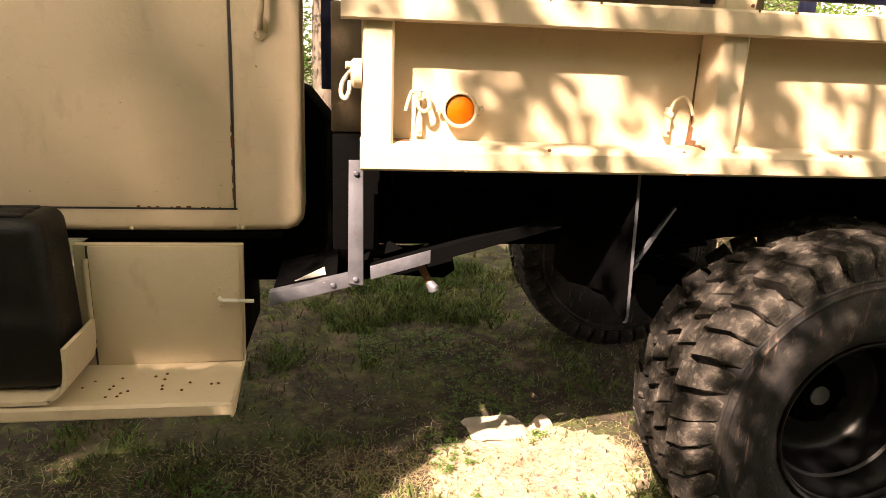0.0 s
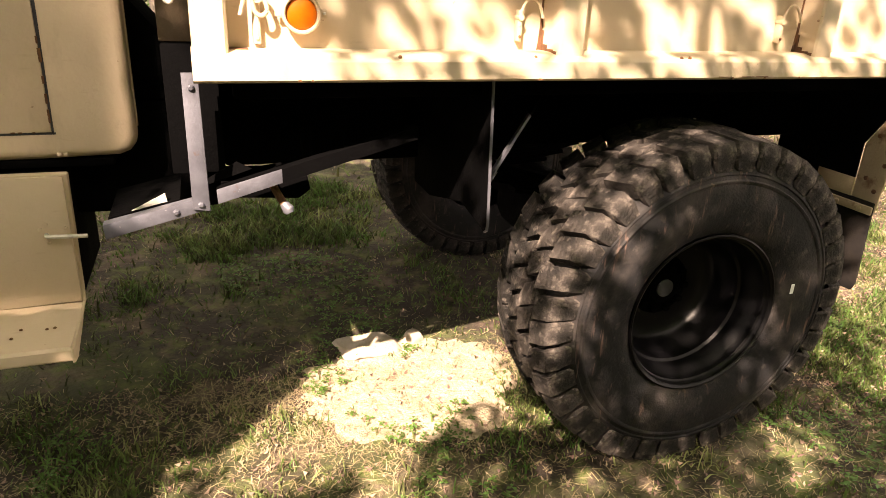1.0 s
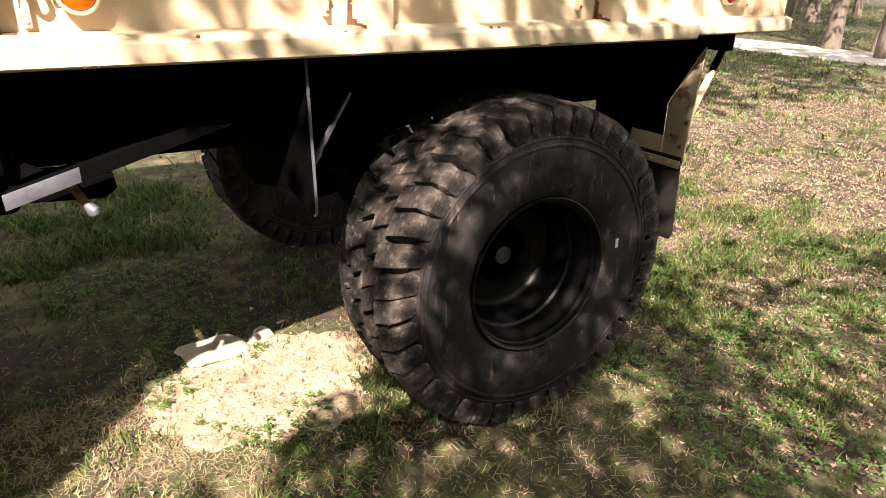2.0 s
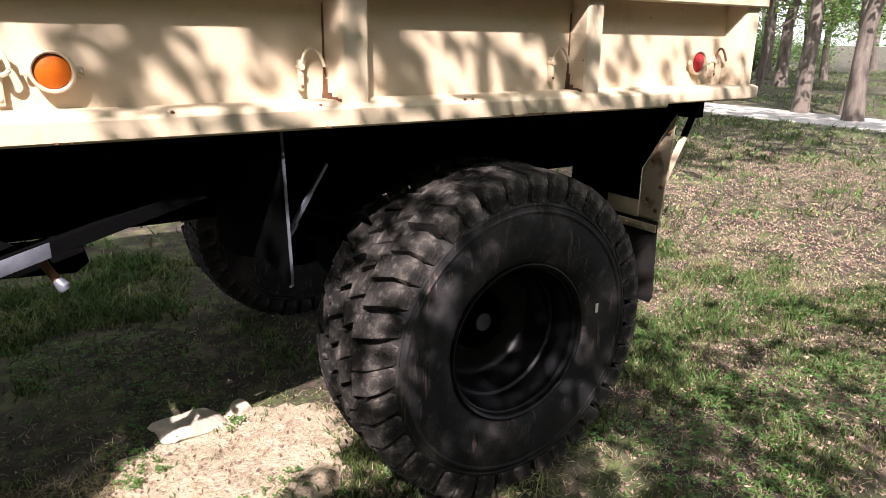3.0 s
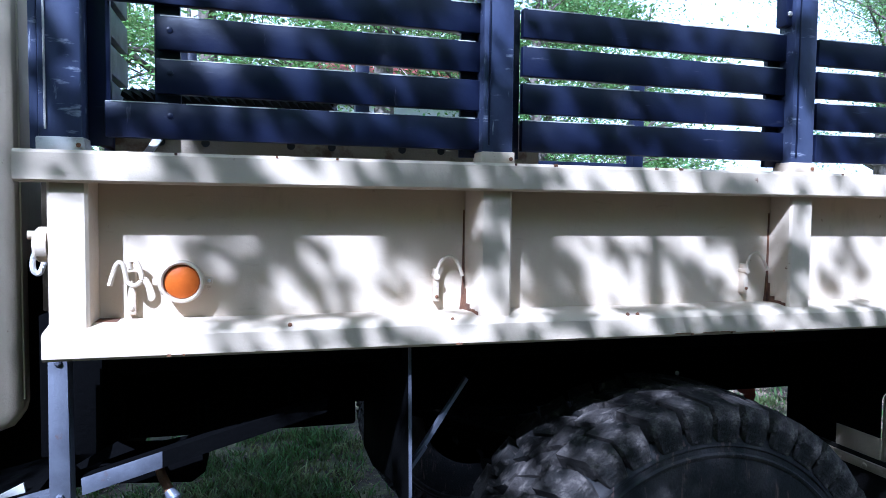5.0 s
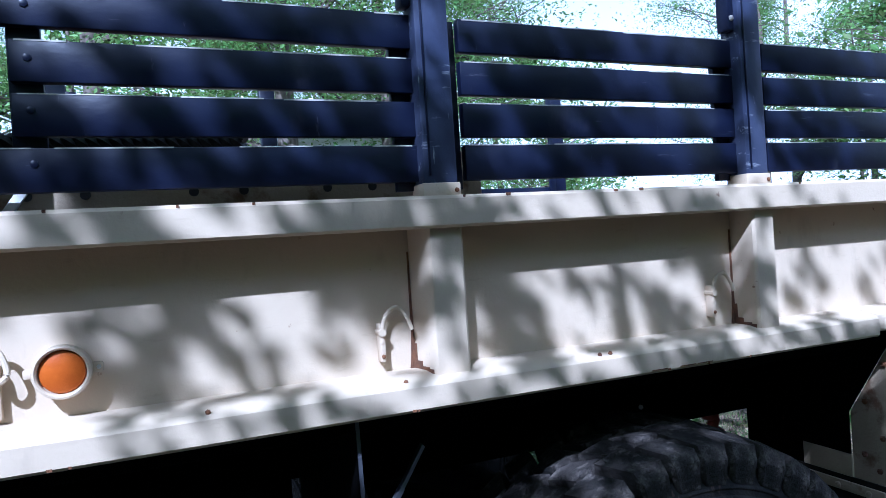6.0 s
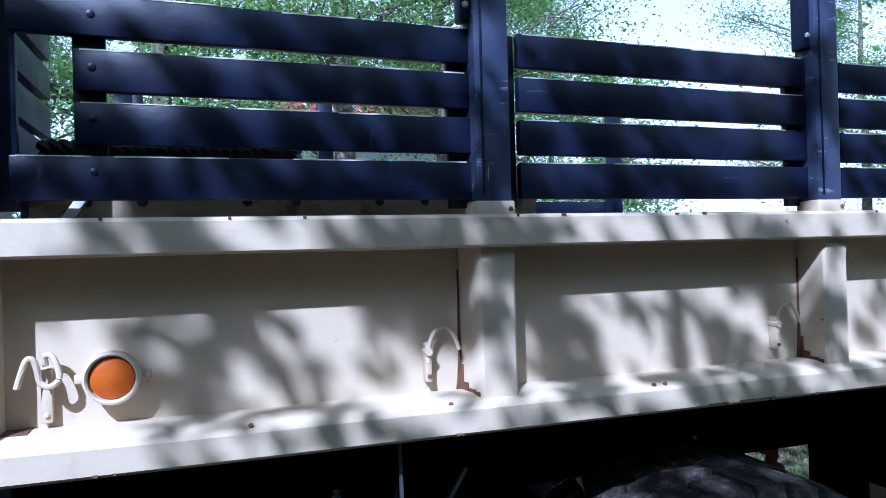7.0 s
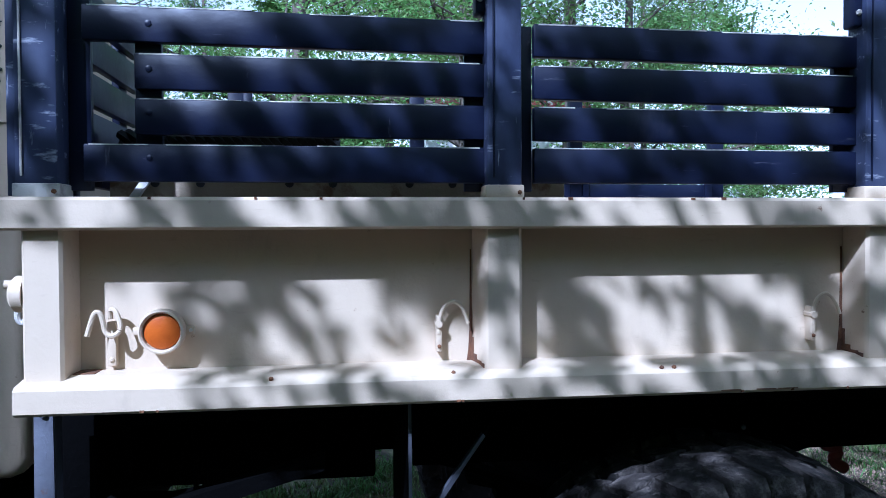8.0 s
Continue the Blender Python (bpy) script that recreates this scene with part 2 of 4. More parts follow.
def tube(points, radii, sides=8, bm=None, cap=True):
    bm2, pts = bmesh.new(), [Vector(p) for p in points]
    radii = radii if isinstance(radii, (list, tuple)) else [radii] * len(pts)
    rings, ref = [], Vector((0.31, 0.17, 0.93)).normalized()
    for k, p in enumerate(pts):
        d = (pts[min(k + 1, len(pts) - 1)] - pts[max(k - 1, 0)]).normalized()
        side = d.cross(ref)
        side = (side if side.length > 1e-3 else d.cross(Vector((1, 0, 0)))).normalized()
        up = side.cross(d)
        rings.append([bm2.verts.new(p + radii[k] * (math.cos(a) * side + math.sin(a) * up)) for a in (2 * math.pi * j / sides for j in range(sides))])
    for r, s in zip(rings, rings[1:]):
        for k in range(sides):
            bm2.faces.new((r[k], r[(k + 1) % sides], s[(k + 1) % sides], s[k]))
    if cap:
        bm2.faces.new(rings[0])
        bm2.faces.new(rings[-1])
    return join(bm, bm2)


def curve_points(points, steps=6):
    """A smooth line through the points."""
    pts = [Vector(p) for p in points]
    pts = [2 * pts[0] - pts[1]] + pts + [2 * pts[-1] - pts[-2]]
    out = []
    for a, b, c, d in zip(pts, pts[1:], pts[2:], pts[3:]):
        for k in range(steps):
            t = k / steps
            out.append(0.5 * (2 * b + (c - a) * t + (2 * a - 5 * b + 4 * c - d) * t * t + (3 * b - a - 3 * c + d) * t ** 3))
    return out + [pts[-2]]


def lathe(profile, centre, sides=64, bm=None, closed=False):
    """Turns (y, radius) round the axis along y through centre (x, z)."""
    bm2 = bmesh.new()
    rings = []
    for y, r in profile:
        if r < 1e-5:
            rings.append([bm2.verts.new((centre[0], y, centre[1]))] * sides)
        else:
            rings.append([bm2.verts.new((centre[0] + r * math.cos(2 * math.pi * k / sides), y, centre[1] + r * math.sin(2 * math.pi * k / sides))) for k in range(sides)])
    pairs = list(zip(rings, rings[1:])) + ([(rings[-1], rings[0])] if closed else [])
    for r, s in pairs:
        for k in range(sides):
            vs = list(dict.fromkeys((r[k], r[(k + 1) % sides], s[(k + 1) % sides], s[k])))
            if len(vs) > 2:
                bm2.faces.new(vs)
    return join(bm, bm2)


def bolt_head(at, r=0.008, h=0.006, axis=(0, -1, 0)):
    a = Vector(axis).normalized()
    p = Vector(at)
    return tube([p, p + a * h * 0.6, p + a * h], [r, r, r * 0.55], 6)


# ---- ground ----
def lumps(x, y):
    near = max(0.0, 1 - math.hypot(x - 0.5, y - 0.5) / 14)
    return near * 0.035 * (noise.noise((x * 0.9, y * 0.9, 3)) - 0.1) + near * 0.012 * noise.noise((x * 4, y * 4, 7)) - 0.006


def ground_sheet():
    bm = bmesh.new()
    xs = sorted({*np.arange(-6, 14.01, 0.16).round(3), *[-600, -200, -80, -40, -20, -10, 18, 25, 40, 80, 200, 600]})
    ys = sorted({*np.arange(-4, 10.01, 0.16).round(3), *[-600, -200, -80, -40, -20, -9, 14, 20, 30, 50, 100, 250, 600]})
    grid = [[bm.verts.new((x, y, lumps(x, y) if -6 < x < 14 and -4 < y < 10 else -0.006)) for x in xs] for y in ys]
    for r, q in zip(grid, grid[1:]):
        for k in range(len(xs) - 1):
            bm.faces.new((r[k], r[k + 1], q[k + 1], q[k]))
    ob = new("ground", finish("ground", bm, SOIL, True))
    return tagged(ob, "patchy lawn of short grass and bare brown soil", "lawn", kind="structure")


ground_sheet()
bm = bmesh.new()
edge = [(13.0 + 0.35 * noise.noise((y * 0.3, 2, 1)) + 0.02 * (y - 6) ** 2 * 0.1, y) for y in np.arange(-30, 60, 1.0)]
rows = [(bm.verts.new((x, y, 0.012)), bm.verts.new((x + 2.2 + 0.2 * noise.noise((y * 0.4, 9, 1)), y, 0.012))) for x, y in edge]
for a, b in zip(rows, rows[1:]):
    bm.faces.new((a[0], a[1], b[1], b[0]))
for f in bmesh.ops.extrude_face_region(bm, geom=bm.faces[:])["geom"]:
    if isinstance(f, bmesh.types.BMVert):
        f.co.z -= 0.05
tagged(new("road", finish("road", bm, GRAVEL)), "pale gravel drive across the lawn", "drive", kind="structure")

# ---- truck ----
truck = thing("cargo_truck", "sand-painted military cargo truck with huge off-road tyres", "truck")

# bed side: recessed panel, rails, ribs
panel = part("bed_side_panel", box((-0.97, 0.075, 1.36), (1.66, 0.083, 1.70), 0), TAN, truck, "sand-painted recessed steel side panel")
bm = prism([(-0.022, 1.689), (-0.016, 1.684), (0.004, 1.684), (0.004, 1.690), (0.075, 1.694), (0.09, 1.70), (0.09, 1.742), (0.084, 1.748), (-0.014, 1.748), (-0.022, 1.741)], "x", -1.035, 1.70)
for v in bm.verts:
    v.co.z += 0.003 * noise.noise((v.co.x * 3, 1, 1))
part("top_rail", bm, TAN, panel, "rounded steel top rail, sand paint")
rail = [(-0.031, 1.337), (-0.025, 1.331), (0.10, 1.331), (0.10, 1.345), (0.08, 1.399), (0.03, 1.398), (-0.024, 1.386), (-0.031, 1.379)]
bm = bmesh.new()
rings = []
for x in np.linspace(-0.988, 1.165, 60):
    sag = 0.0012 * noise.noise((x * 2.5, 5, 2))
    rings.append([bm.verts.new((x, u + sag, v + (sag * 1.6 if v > 1.37 else 0))) for u, v in rail])
for r, q in zip(rings, rings[1:]):
    for k in range(len(rail)):
        bm.faces.new((r[k], r[(k + 1) % len(rail)], q[(k + 1) % len(rail)], q[k]))
bm.faces.new(rings[0]), bm.faces.new(rings[-1])
part("lower_rail", bm, TAN, panel, "dented lower steel rail with sloping top")
part("rear_lower_rail", prism([(-0.026, 1.348), (-0.02, 1.342), (0.10, 1.342), (0.10, 1.38), (0.08, 1.398), (0.0, 1.398), (-0.026, 1.39)], "x", 1.168, 1.70, 0.003), TAN, panel)


def rib(x0, x1, name, flare=0.003):
    bm = prism([(x0, 0.006), (x0 + 0.006, 0.0), (x1 - 0.006, 0.0), (x1, 0.006), (x1 + 0.004, 0.074), (x0 - flare, 0.074)], "z", 1.388, 1.686)
    return part(name, bm, TAN, panel)


rib(-0.983, -0.908, "front_post")
rib(-0.081, -0.003, "rib", 0.016)
rib(0.779, 0.850, "rib")
rib(1.60, 1.685, "rear_post", 0.012)
for x in (-0.100, 0.772):
    bm = prism([(x - 0.010, 1.392), (x + 0.022, 1.392), (x + 0.014, 1.402), (x + 0.006, 1.416), (x + 0.003, 1.45), (x + 0.002, 1.50), (x + 0.001, 1.64), (x - 0.0015, 1.64), (x - 0.003, 1.47), (x - 0.006, 1.42)], "y", 0.0715, 0.0765)
    part("rusty_seam", bm, RUSTY, panel, "rusted weld seam at the rib foot")
for front_x, back_x in ((-0.081, -0.097), (0.779, 0.776)):
    for a, b, top in ((0.0, 0.14, 1.45), (0.12, 0.4, 1.415), (0.38, 0.75, 1.405), (0.72, 0.97, 1.402)):
        (xa, ya), (xb, yb) = ((back_x + (front_x - back_x) * f, 0.074 - 0.068 * f) for f in (a, b))
        part("rust_run", prism([(xa - 0.0005, ya), (xb - 0.0005, yb), (xb - 0.003, yb), (xa - 0.003, ya)], "z", 1.388, top), RUSTY, panel, "rust running from the rib's foot")
part("rusty_seam", box((-0.905, 0.03, 1.3955), (-0.862, 0.0765, 1.4005), 0.002), RUSTY, panel, "rusted weld seam at the post foot")
for x in (-0.514, -0.15, 0.293, 0.32):
    part("rail_bolt", bolt_head((x, -0.018 if x != -0.15 else -0.01, 1.388), 0.005, 0.006, (0, -1, 0.6)), RUSTY, panel)


def loop_hook(x, z):
    """A lashing hook of round bar, bent to an S over its flat tongue."""
    line = [(-0.034, -0.046), (-0.027, -0.020), (-0.019, 0.0), (-0.010, -0.002), (-0.005, -0.018), (-0.001, -0.038), (0.011, -0.047), (0.024, -0.040), (0.026, -0.026), (0.016, 0.001), (0.004, 0.003), (0.003, -0.014)]
    bm = tube(curve_points([(x + u, 0.036 - abs(u) * 0.15 + 0.004 * max(0, k - 6), z + v) for k, (u, v) in enumerate(line)], 4), 0.0052, 8)
    ob = part("lashing_hook", bm, TAN, panel, "bent round-bar lashing hook")
    part("hook_tongue", box((x - 0.006, 0.058, z - 0.112), (x + 0.012, 0.0745, z - 0.02), 0.003), TAN, ob)
    part("tongue_rivet", bolt_head((x + 0.003, 0.058, z - 0.098), 0.005, 0.004), TAN, ob)


def arch_hook(x, z, rusty=False):
    """A lashing hook of round bar, bent over to one side, on a flat tongue."""
    line = [(-0.036, -0.052), (-0.034, -0.022), (-0.025, 0.004), (-0.007, 0.017), (0.009, 0.011), (0.020, -0.008), (0.027, -0.030)]
    bm = tube(curve_points([(x + u, 0.052 - 0.3 * max(0.0, u - 0.01), z + v) for u, v in line], 5), 0.0044, 8)
    ob = part("lashing_hook", bm, RUSTY if rusty else TAN, panel, "rusted lashing hook" if rusty else "bent round-bar lashing hook")
    part("hook_tongue", box((x - 0.041, 0.050, z - 0.090), (x - 0.029, 0.0745, z - 0.012), 0.003), TAN, ob)
    part("tongue_rivet", bolt_head((x - 0.035, 0.050, z - 0.078), 0.0045, 0.004), RUSTY, ob)
    part("hook_eye", tube([(x - 0.036, 0.0745, z - 0.03), (x - 0.036, 0.044, z - 0.03)], 0.008, 8), TAN, ob)


loop_hook(-0.842, 1.520)
arch_hook(-0.137, 1.512)
arch_hook(0.722, 1.516)
arch_hook(1.548, 1.515, True)


def reflector(x, z, lens_mat, label, flat=0.0):
    bm = lathe([(max(y + flat, 0.0) if y < 0.07 else 0.074, r) for y, r in [(0.074, 0.040), (0.052, 0.046), (0.040, 0.046), (0.034, 0.0445), (0.033, 0.041), (0.036, 0.038), (0.045, 0.037), (0.06, 0.0)]], (x, z), 40)
    ring = part("reflector", bm, TAN, truck, label)
    part("lens", lathe([(y + flat, r) for y, r in [(0.047, 0.0375), (0.042, 0.035), (0.038, 0.022), (0.0365, 0.0)]], (x, z), 40), lens_mat, ring)
    part("ear", box((x + 0.040, 0.050, z - 0.008), (x + 0.062, 0.058, z + 0.010), 0.003), TAN, ring)
    part("ear_screw", bolt_head((x + 0.055, 0.050, z + 0.001), 0.004, 0.004), PALE_METAL, ring)
    part("ear", box((x - 0.060, 0.052, z - 0.008), (x - 0.040, 0.060, z + 0.008), 0.003), TAN, ring)


reflector(-0.737, 1.479, AMBER, "round amber reflector in a sand-painted ring")
reflector(1.424, 1.481, RED, "round red reflector in a sand-painted ring", 0.018)
crumb = random.Random(19)
for k in range(15):
    x, top = crumb.uniform(-0.97, 1.15), crumb.random() < 0.5
    w = crumb.uniform(0.003, 0.010)
    z = 1.7475 if top else 1.3385
    part("paint_chip", box((x, (-0.0228 if top else -0.0315), z - 0.005), (x + w, (-0.019 if top else -0.028), z - 0.001 + crumb.uniform(0, 0.002)), 0), RUSTY, panel, "small rusty chip in the rail's paint")
for x in (0.42, 0.50, 0.55):
    part("rust_stain", box((x, -0.0318, 1.3378), (x + 0.045, -0.029, 1.3400), 0), RUSTY, panel, "rusty lower edge of the rail")
# front wall of the bed with its round latch and hook
# the wall's dark brown holds the shade of the cab gap
part("bed_front_wall", box((-1.066, 0.27, 1.392), (-0.93, 2.25, 1.742), 0.004), SHADE_BROWN, truck, "front wall of the bed, browned for its shade")
# black block added to stop the sun and fill the dark below
part("bed_front_blocker", box((-1.062, 0.22, 1.06), (-0.93, 2.2, 1.39), 0.004), BLACK, truck, "added black block that stops sunlight under the bed front")
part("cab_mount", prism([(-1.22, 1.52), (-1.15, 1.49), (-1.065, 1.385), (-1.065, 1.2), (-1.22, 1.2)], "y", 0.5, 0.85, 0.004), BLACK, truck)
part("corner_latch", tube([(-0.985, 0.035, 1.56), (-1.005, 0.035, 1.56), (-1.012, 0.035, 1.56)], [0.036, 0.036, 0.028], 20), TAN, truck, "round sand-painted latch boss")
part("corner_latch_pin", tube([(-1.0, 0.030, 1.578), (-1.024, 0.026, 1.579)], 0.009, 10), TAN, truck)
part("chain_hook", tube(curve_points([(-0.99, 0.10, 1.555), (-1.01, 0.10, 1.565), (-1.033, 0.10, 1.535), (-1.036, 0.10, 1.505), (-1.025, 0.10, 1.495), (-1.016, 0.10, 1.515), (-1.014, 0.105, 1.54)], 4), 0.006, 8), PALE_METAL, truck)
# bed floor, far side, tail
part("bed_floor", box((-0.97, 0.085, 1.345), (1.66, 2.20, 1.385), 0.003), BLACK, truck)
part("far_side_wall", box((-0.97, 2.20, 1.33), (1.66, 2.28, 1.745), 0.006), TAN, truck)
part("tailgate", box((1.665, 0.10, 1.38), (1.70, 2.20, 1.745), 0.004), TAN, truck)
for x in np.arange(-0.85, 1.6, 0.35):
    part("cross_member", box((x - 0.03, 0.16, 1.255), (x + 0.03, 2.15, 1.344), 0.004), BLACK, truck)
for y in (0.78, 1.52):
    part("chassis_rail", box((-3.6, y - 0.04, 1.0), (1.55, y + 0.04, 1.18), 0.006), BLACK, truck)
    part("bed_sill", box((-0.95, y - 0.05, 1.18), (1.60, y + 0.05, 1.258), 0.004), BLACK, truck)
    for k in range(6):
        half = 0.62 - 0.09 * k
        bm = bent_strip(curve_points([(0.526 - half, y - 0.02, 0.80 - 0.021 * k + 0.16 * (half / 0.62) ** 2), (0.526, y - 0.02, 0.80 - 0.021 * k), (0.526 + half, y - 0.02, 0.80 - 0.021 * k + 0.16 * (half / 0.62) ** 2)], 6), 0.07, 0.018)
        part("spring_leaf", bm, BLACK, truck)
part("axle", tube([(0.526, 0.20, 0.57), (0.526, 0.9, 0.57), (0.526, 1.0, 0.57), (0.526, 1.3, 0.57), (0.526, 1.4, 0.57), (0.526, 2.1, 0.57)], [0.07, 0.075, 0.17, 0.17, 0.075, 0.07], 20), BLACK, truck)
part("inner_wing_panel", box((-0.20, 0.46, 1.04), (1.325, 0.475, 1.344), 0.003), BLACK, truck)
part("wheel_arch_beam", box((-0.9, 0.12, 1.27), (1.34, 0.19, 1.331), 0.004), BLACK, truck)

# wheels
WX, WZ, WR = 0.526, 0.575, 0.585


def tyre_mesh(y_out, width):
    w = width
    prof = [(0.018, 0.278), (0.004, 0.300), (-0.006, 0.335), (-0.010, 0.385), (-0.007, 0.425), (-0.003, 0.448), (-0.006, 0.452), (-0.006, 0.458), (0.000, 0.462), (0.003, 0.474), (0.000, 0.478), (0.002, 0.486), (0.010, 0.494),
            (0.030, 0.526), (0.060, 0.538), (0.13, 0.544)]
    full = prof + [(w / 2, 0.546)] + [(w - y, r) for y, r in reversed(prof)]
    bm = lathe([(y_out + y, r) for y, r in full], (0, 0), 96)
    return bm


def tread_meshes(w):
    """One tread block of each row, three worn variants of each, all at angle 0."""
    n, out = 38, []
    step = 2 * math.pi / n
    for seed in range(3):
        rnd = random.Random(40 + seed)

        def block(a0, a1, y0, y1, r0, r1, skew, taper):
            bm = bmesh.new()
            low, high, ac, yc = [], [], (a0 + a1) / 2, (y0 + y1) / 2
            mid = (a0 + a1) / 2
            for a, y in ((a0, y0), (mid, y0 - 0.006), (a1, y0), (a1 + skew, y1), (mid + skew, y1 + 0.006), (a0 + skew, y1)):
                low.append(bm.verts.new((r0 * math.cos(a), y, r0 * math.sin(a))))
                aa, yy = ac + skew / 2 + (a - ac - skew / 2) * taper, yc + (y - yc) * taper
                h = r1 + rnd.uniform(-0.013, 0.001)
                high.append(bm.verts.new((h * math.cos(aa), yy + rnd.uniform(-0.003, 0.003), h * math.sin(aa))))
            for k in range(6):
                bm.faces.new((low[k], low[(k + 1) % 6], high[(k + 1) % 6], high[k]))
            bm.faces.new(high)
            return finish("tread_block", bm, TREAD_RUBBER)

        def shoulder(side):
            bm, rows = bmesh.new(), []
            f = (lambda y: y) if not side else (lambda y: w - y)
            long = (0.0, 0.018, 0.008)[seed]
            ring = [(0.000, 0.490, 0.33), (0.001, 0.548, 0.38), (0.014, 0.582, 0.40), (0.090 + long, 0.592, 0.39), (0.102 + long, 0.540, 0.45)]
            for y, r, half in ring:
                sk, jit = 0.38 * step * (y / 0.1), rnd.uniform(-0.007, 0.003)
                base = min(0.530, r)
                rows.append([bm.verts.new((rr * math.cos(sk + q * step), f(yy), rr * math.sin(sk + q * step))) for rr, yy, q in
                             ((base - 0.004, max(y, 0.012), -half * 1.2), (r + jit, y, -half), (r + jit * 0.5, y, half), (base - 0.004, max(y, 0.012), half * 1.2))])
            for r1, r2 in zip(rows, rows[1:]):
                for j in range(3):
                    bm.faces.new((r1[j], r1[j + 1], r2[j + 1], r2[j]))
            bm.faces.new(rows[0])
            return finish("tread_block", bm, TREAD_RUBBER)

        out.append([(shoulder(0), 0.0), (shoulder(1), 0.5 * step), (block(-0.01 * step, 0.91 * step, 0.117, 0.192, 0.532, 0.591, 0.42 * step, 0.88), 0.5 * step), (block(0.39 * step, 1.31 * step, 0.203, 0.278, 0.532, 0.591, 0.42 * step, 0.88), 0.0)])
    return n, out


TREAD = tread_meshes(0.395)


def wheel(y_out, flip, label):
    w = 0.395
    sgn = -1 if flip else 1
    rim_prof = [(0.012, 0.268), (0.004, 0.276), (0.006, 0.281), (0.020, 0.281), (0.024, 0.268), (0.032, 0.258), (0.060, 0.255), (0.075, 0.243), (0.120, 0.240), (0.128, 0.232), (0.178, 0.229), (0.186, 0.222), (0.225, 0.218),
                (0.248, 0.200), (0.258, 0.165), (0.262, 0.140), (0.266, 0.10), (0.258, 0.0)]
    e = new("wheel", finish("wheel_rim", lathe([(y, r) for y, r in rim_prof], (0, 0), 72), RIM_BLACK, True))
    e.parent = truck
    tagged(e, label)
    e.matrix_basis = pose(WX, y_out, WZ, 0, 0, 180 if flip else 0)
    part("tyre", tyre_mesh(0.0, w), RUBBER, e, "chunky black off-road tyre with worn, dusty tread blocks")
    count, kinds = TREAD
    rnd = random.Random(3)
    for k in range(count):
        row = kinds[k % 2 if rnd.random() < 0.7 else 2]
        for me, shift in row:
            b = new("tread_block", me)
            b.parent = e
            b.matrix_basis = pose(0, 0, 0, 0, -math.degrees(2 * math.pi * k / count + shift) + rnd.uniform(-0.7, 0.7), 0)
    part("lock_ring", lathe([(0.026, 0.262), (0.019, 0.2655), (0.012, 0.2665), (0.010, 0.270), (0.015, 0.273)], (0, 0), 72), RIM_BLACK, e)
    part("hub", lathe([(0.268, 0.115), (0.250, 0.112), (0.242, 0.075), (0.234, 0.062), (0.226, 0.058), (0.220, 0.0)], (0, 0), 36), BLACK, e)
    part("hub_cap", lathe([(0.228, 0.033), (0.218, 0.033), (0.215, 0.029), (0.214, 0.0)], (0, 0), 28), STEEL, e, "scuffed grey hub cap")
    for k in range(10):
        a = 2 * math.pi * k / 10
        part("lug_nut", tube([(0.090 * math.cos(a), 0.255, 0.090 * math.sin(a)), (0.090 * math.cos(a), 0.224, 0.090 * math.sin(a)), (0.090 * math.cos(a), 0.220, 0.090 * math.sin(a))], [0.014, 0.014, 0.010], 6), BLACK, e)
    if not flip:
        part("label_patch", box((0.325, -0.0118, 0.048), (0.337, -0.0095, 0.082), 0), WHITE, e, "small white paper sticker")
    return e


wheel(-0.052, False, "gloss black deep-dish steel wheel")
wheel(2.30, True, "black steel wheel under the far bed side")

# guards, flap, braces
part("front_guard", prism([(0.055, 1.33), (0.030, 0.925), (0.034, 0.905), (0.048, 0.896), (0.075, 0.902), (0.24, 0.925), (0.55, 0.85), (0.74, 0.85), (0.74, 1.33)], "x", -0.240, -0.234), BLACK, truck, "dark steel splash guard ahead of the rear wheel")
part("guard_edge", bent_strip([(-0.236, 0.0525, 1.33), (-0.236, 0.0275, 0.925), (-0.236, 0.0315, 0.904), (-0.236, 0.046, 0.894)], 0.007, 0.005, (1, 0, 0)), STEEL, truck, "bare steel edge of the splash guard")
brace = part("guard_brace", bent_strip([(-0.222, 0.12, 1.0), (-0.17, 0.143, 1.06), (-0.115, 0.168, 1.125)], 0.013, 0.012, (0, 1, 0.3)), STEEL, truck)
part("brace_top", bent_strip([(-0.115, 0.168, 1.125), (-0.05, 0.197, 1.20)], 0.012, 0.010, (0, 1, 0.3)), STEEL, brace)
# upper end of the steel brace, blackened where no sun reaches
part("brace_shaded_end", bent_strip([(-0.05, 0.197, 1.20), (0.02, 0.228, 1.285)], 0.012, 0.010, (0, 1, 0.3)), BLACK, brace)
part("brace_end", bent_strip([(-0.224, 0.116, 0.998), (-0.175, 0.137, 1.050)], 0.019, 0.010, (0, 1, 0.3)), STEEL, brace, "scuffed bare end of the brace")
# tan pieces are the sunlit part of the plate
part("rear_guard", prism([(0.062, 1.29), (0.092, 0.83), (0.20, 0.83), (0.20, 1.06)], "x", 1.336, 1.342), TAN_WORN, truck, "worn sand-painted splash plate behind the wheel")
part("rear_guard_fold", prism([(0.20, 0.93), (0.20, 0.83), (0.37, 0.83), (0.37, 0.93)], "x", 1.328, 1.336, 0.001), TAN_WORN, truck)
# bed shadow on the same plate, drawn as black pieces
part("inner_guard_shade", prism([(0.062, 1.345), (0.062, 1.29), (0.203, 1.06), (0.203, 0.922), (0.60, 0.922), (0.60, 1.345)], "x", 1.3295, 1.3345), BLACK, truck, "inner part of the splash plate, black for the bed's slanting shadow")
part("inner_guard_shade", prism([(0.366, 0.93), (0.366, 0.83), (0.60, 0.83), (0.60, 0.93)], "x", 1.330, 1.336), BLACK, truck)
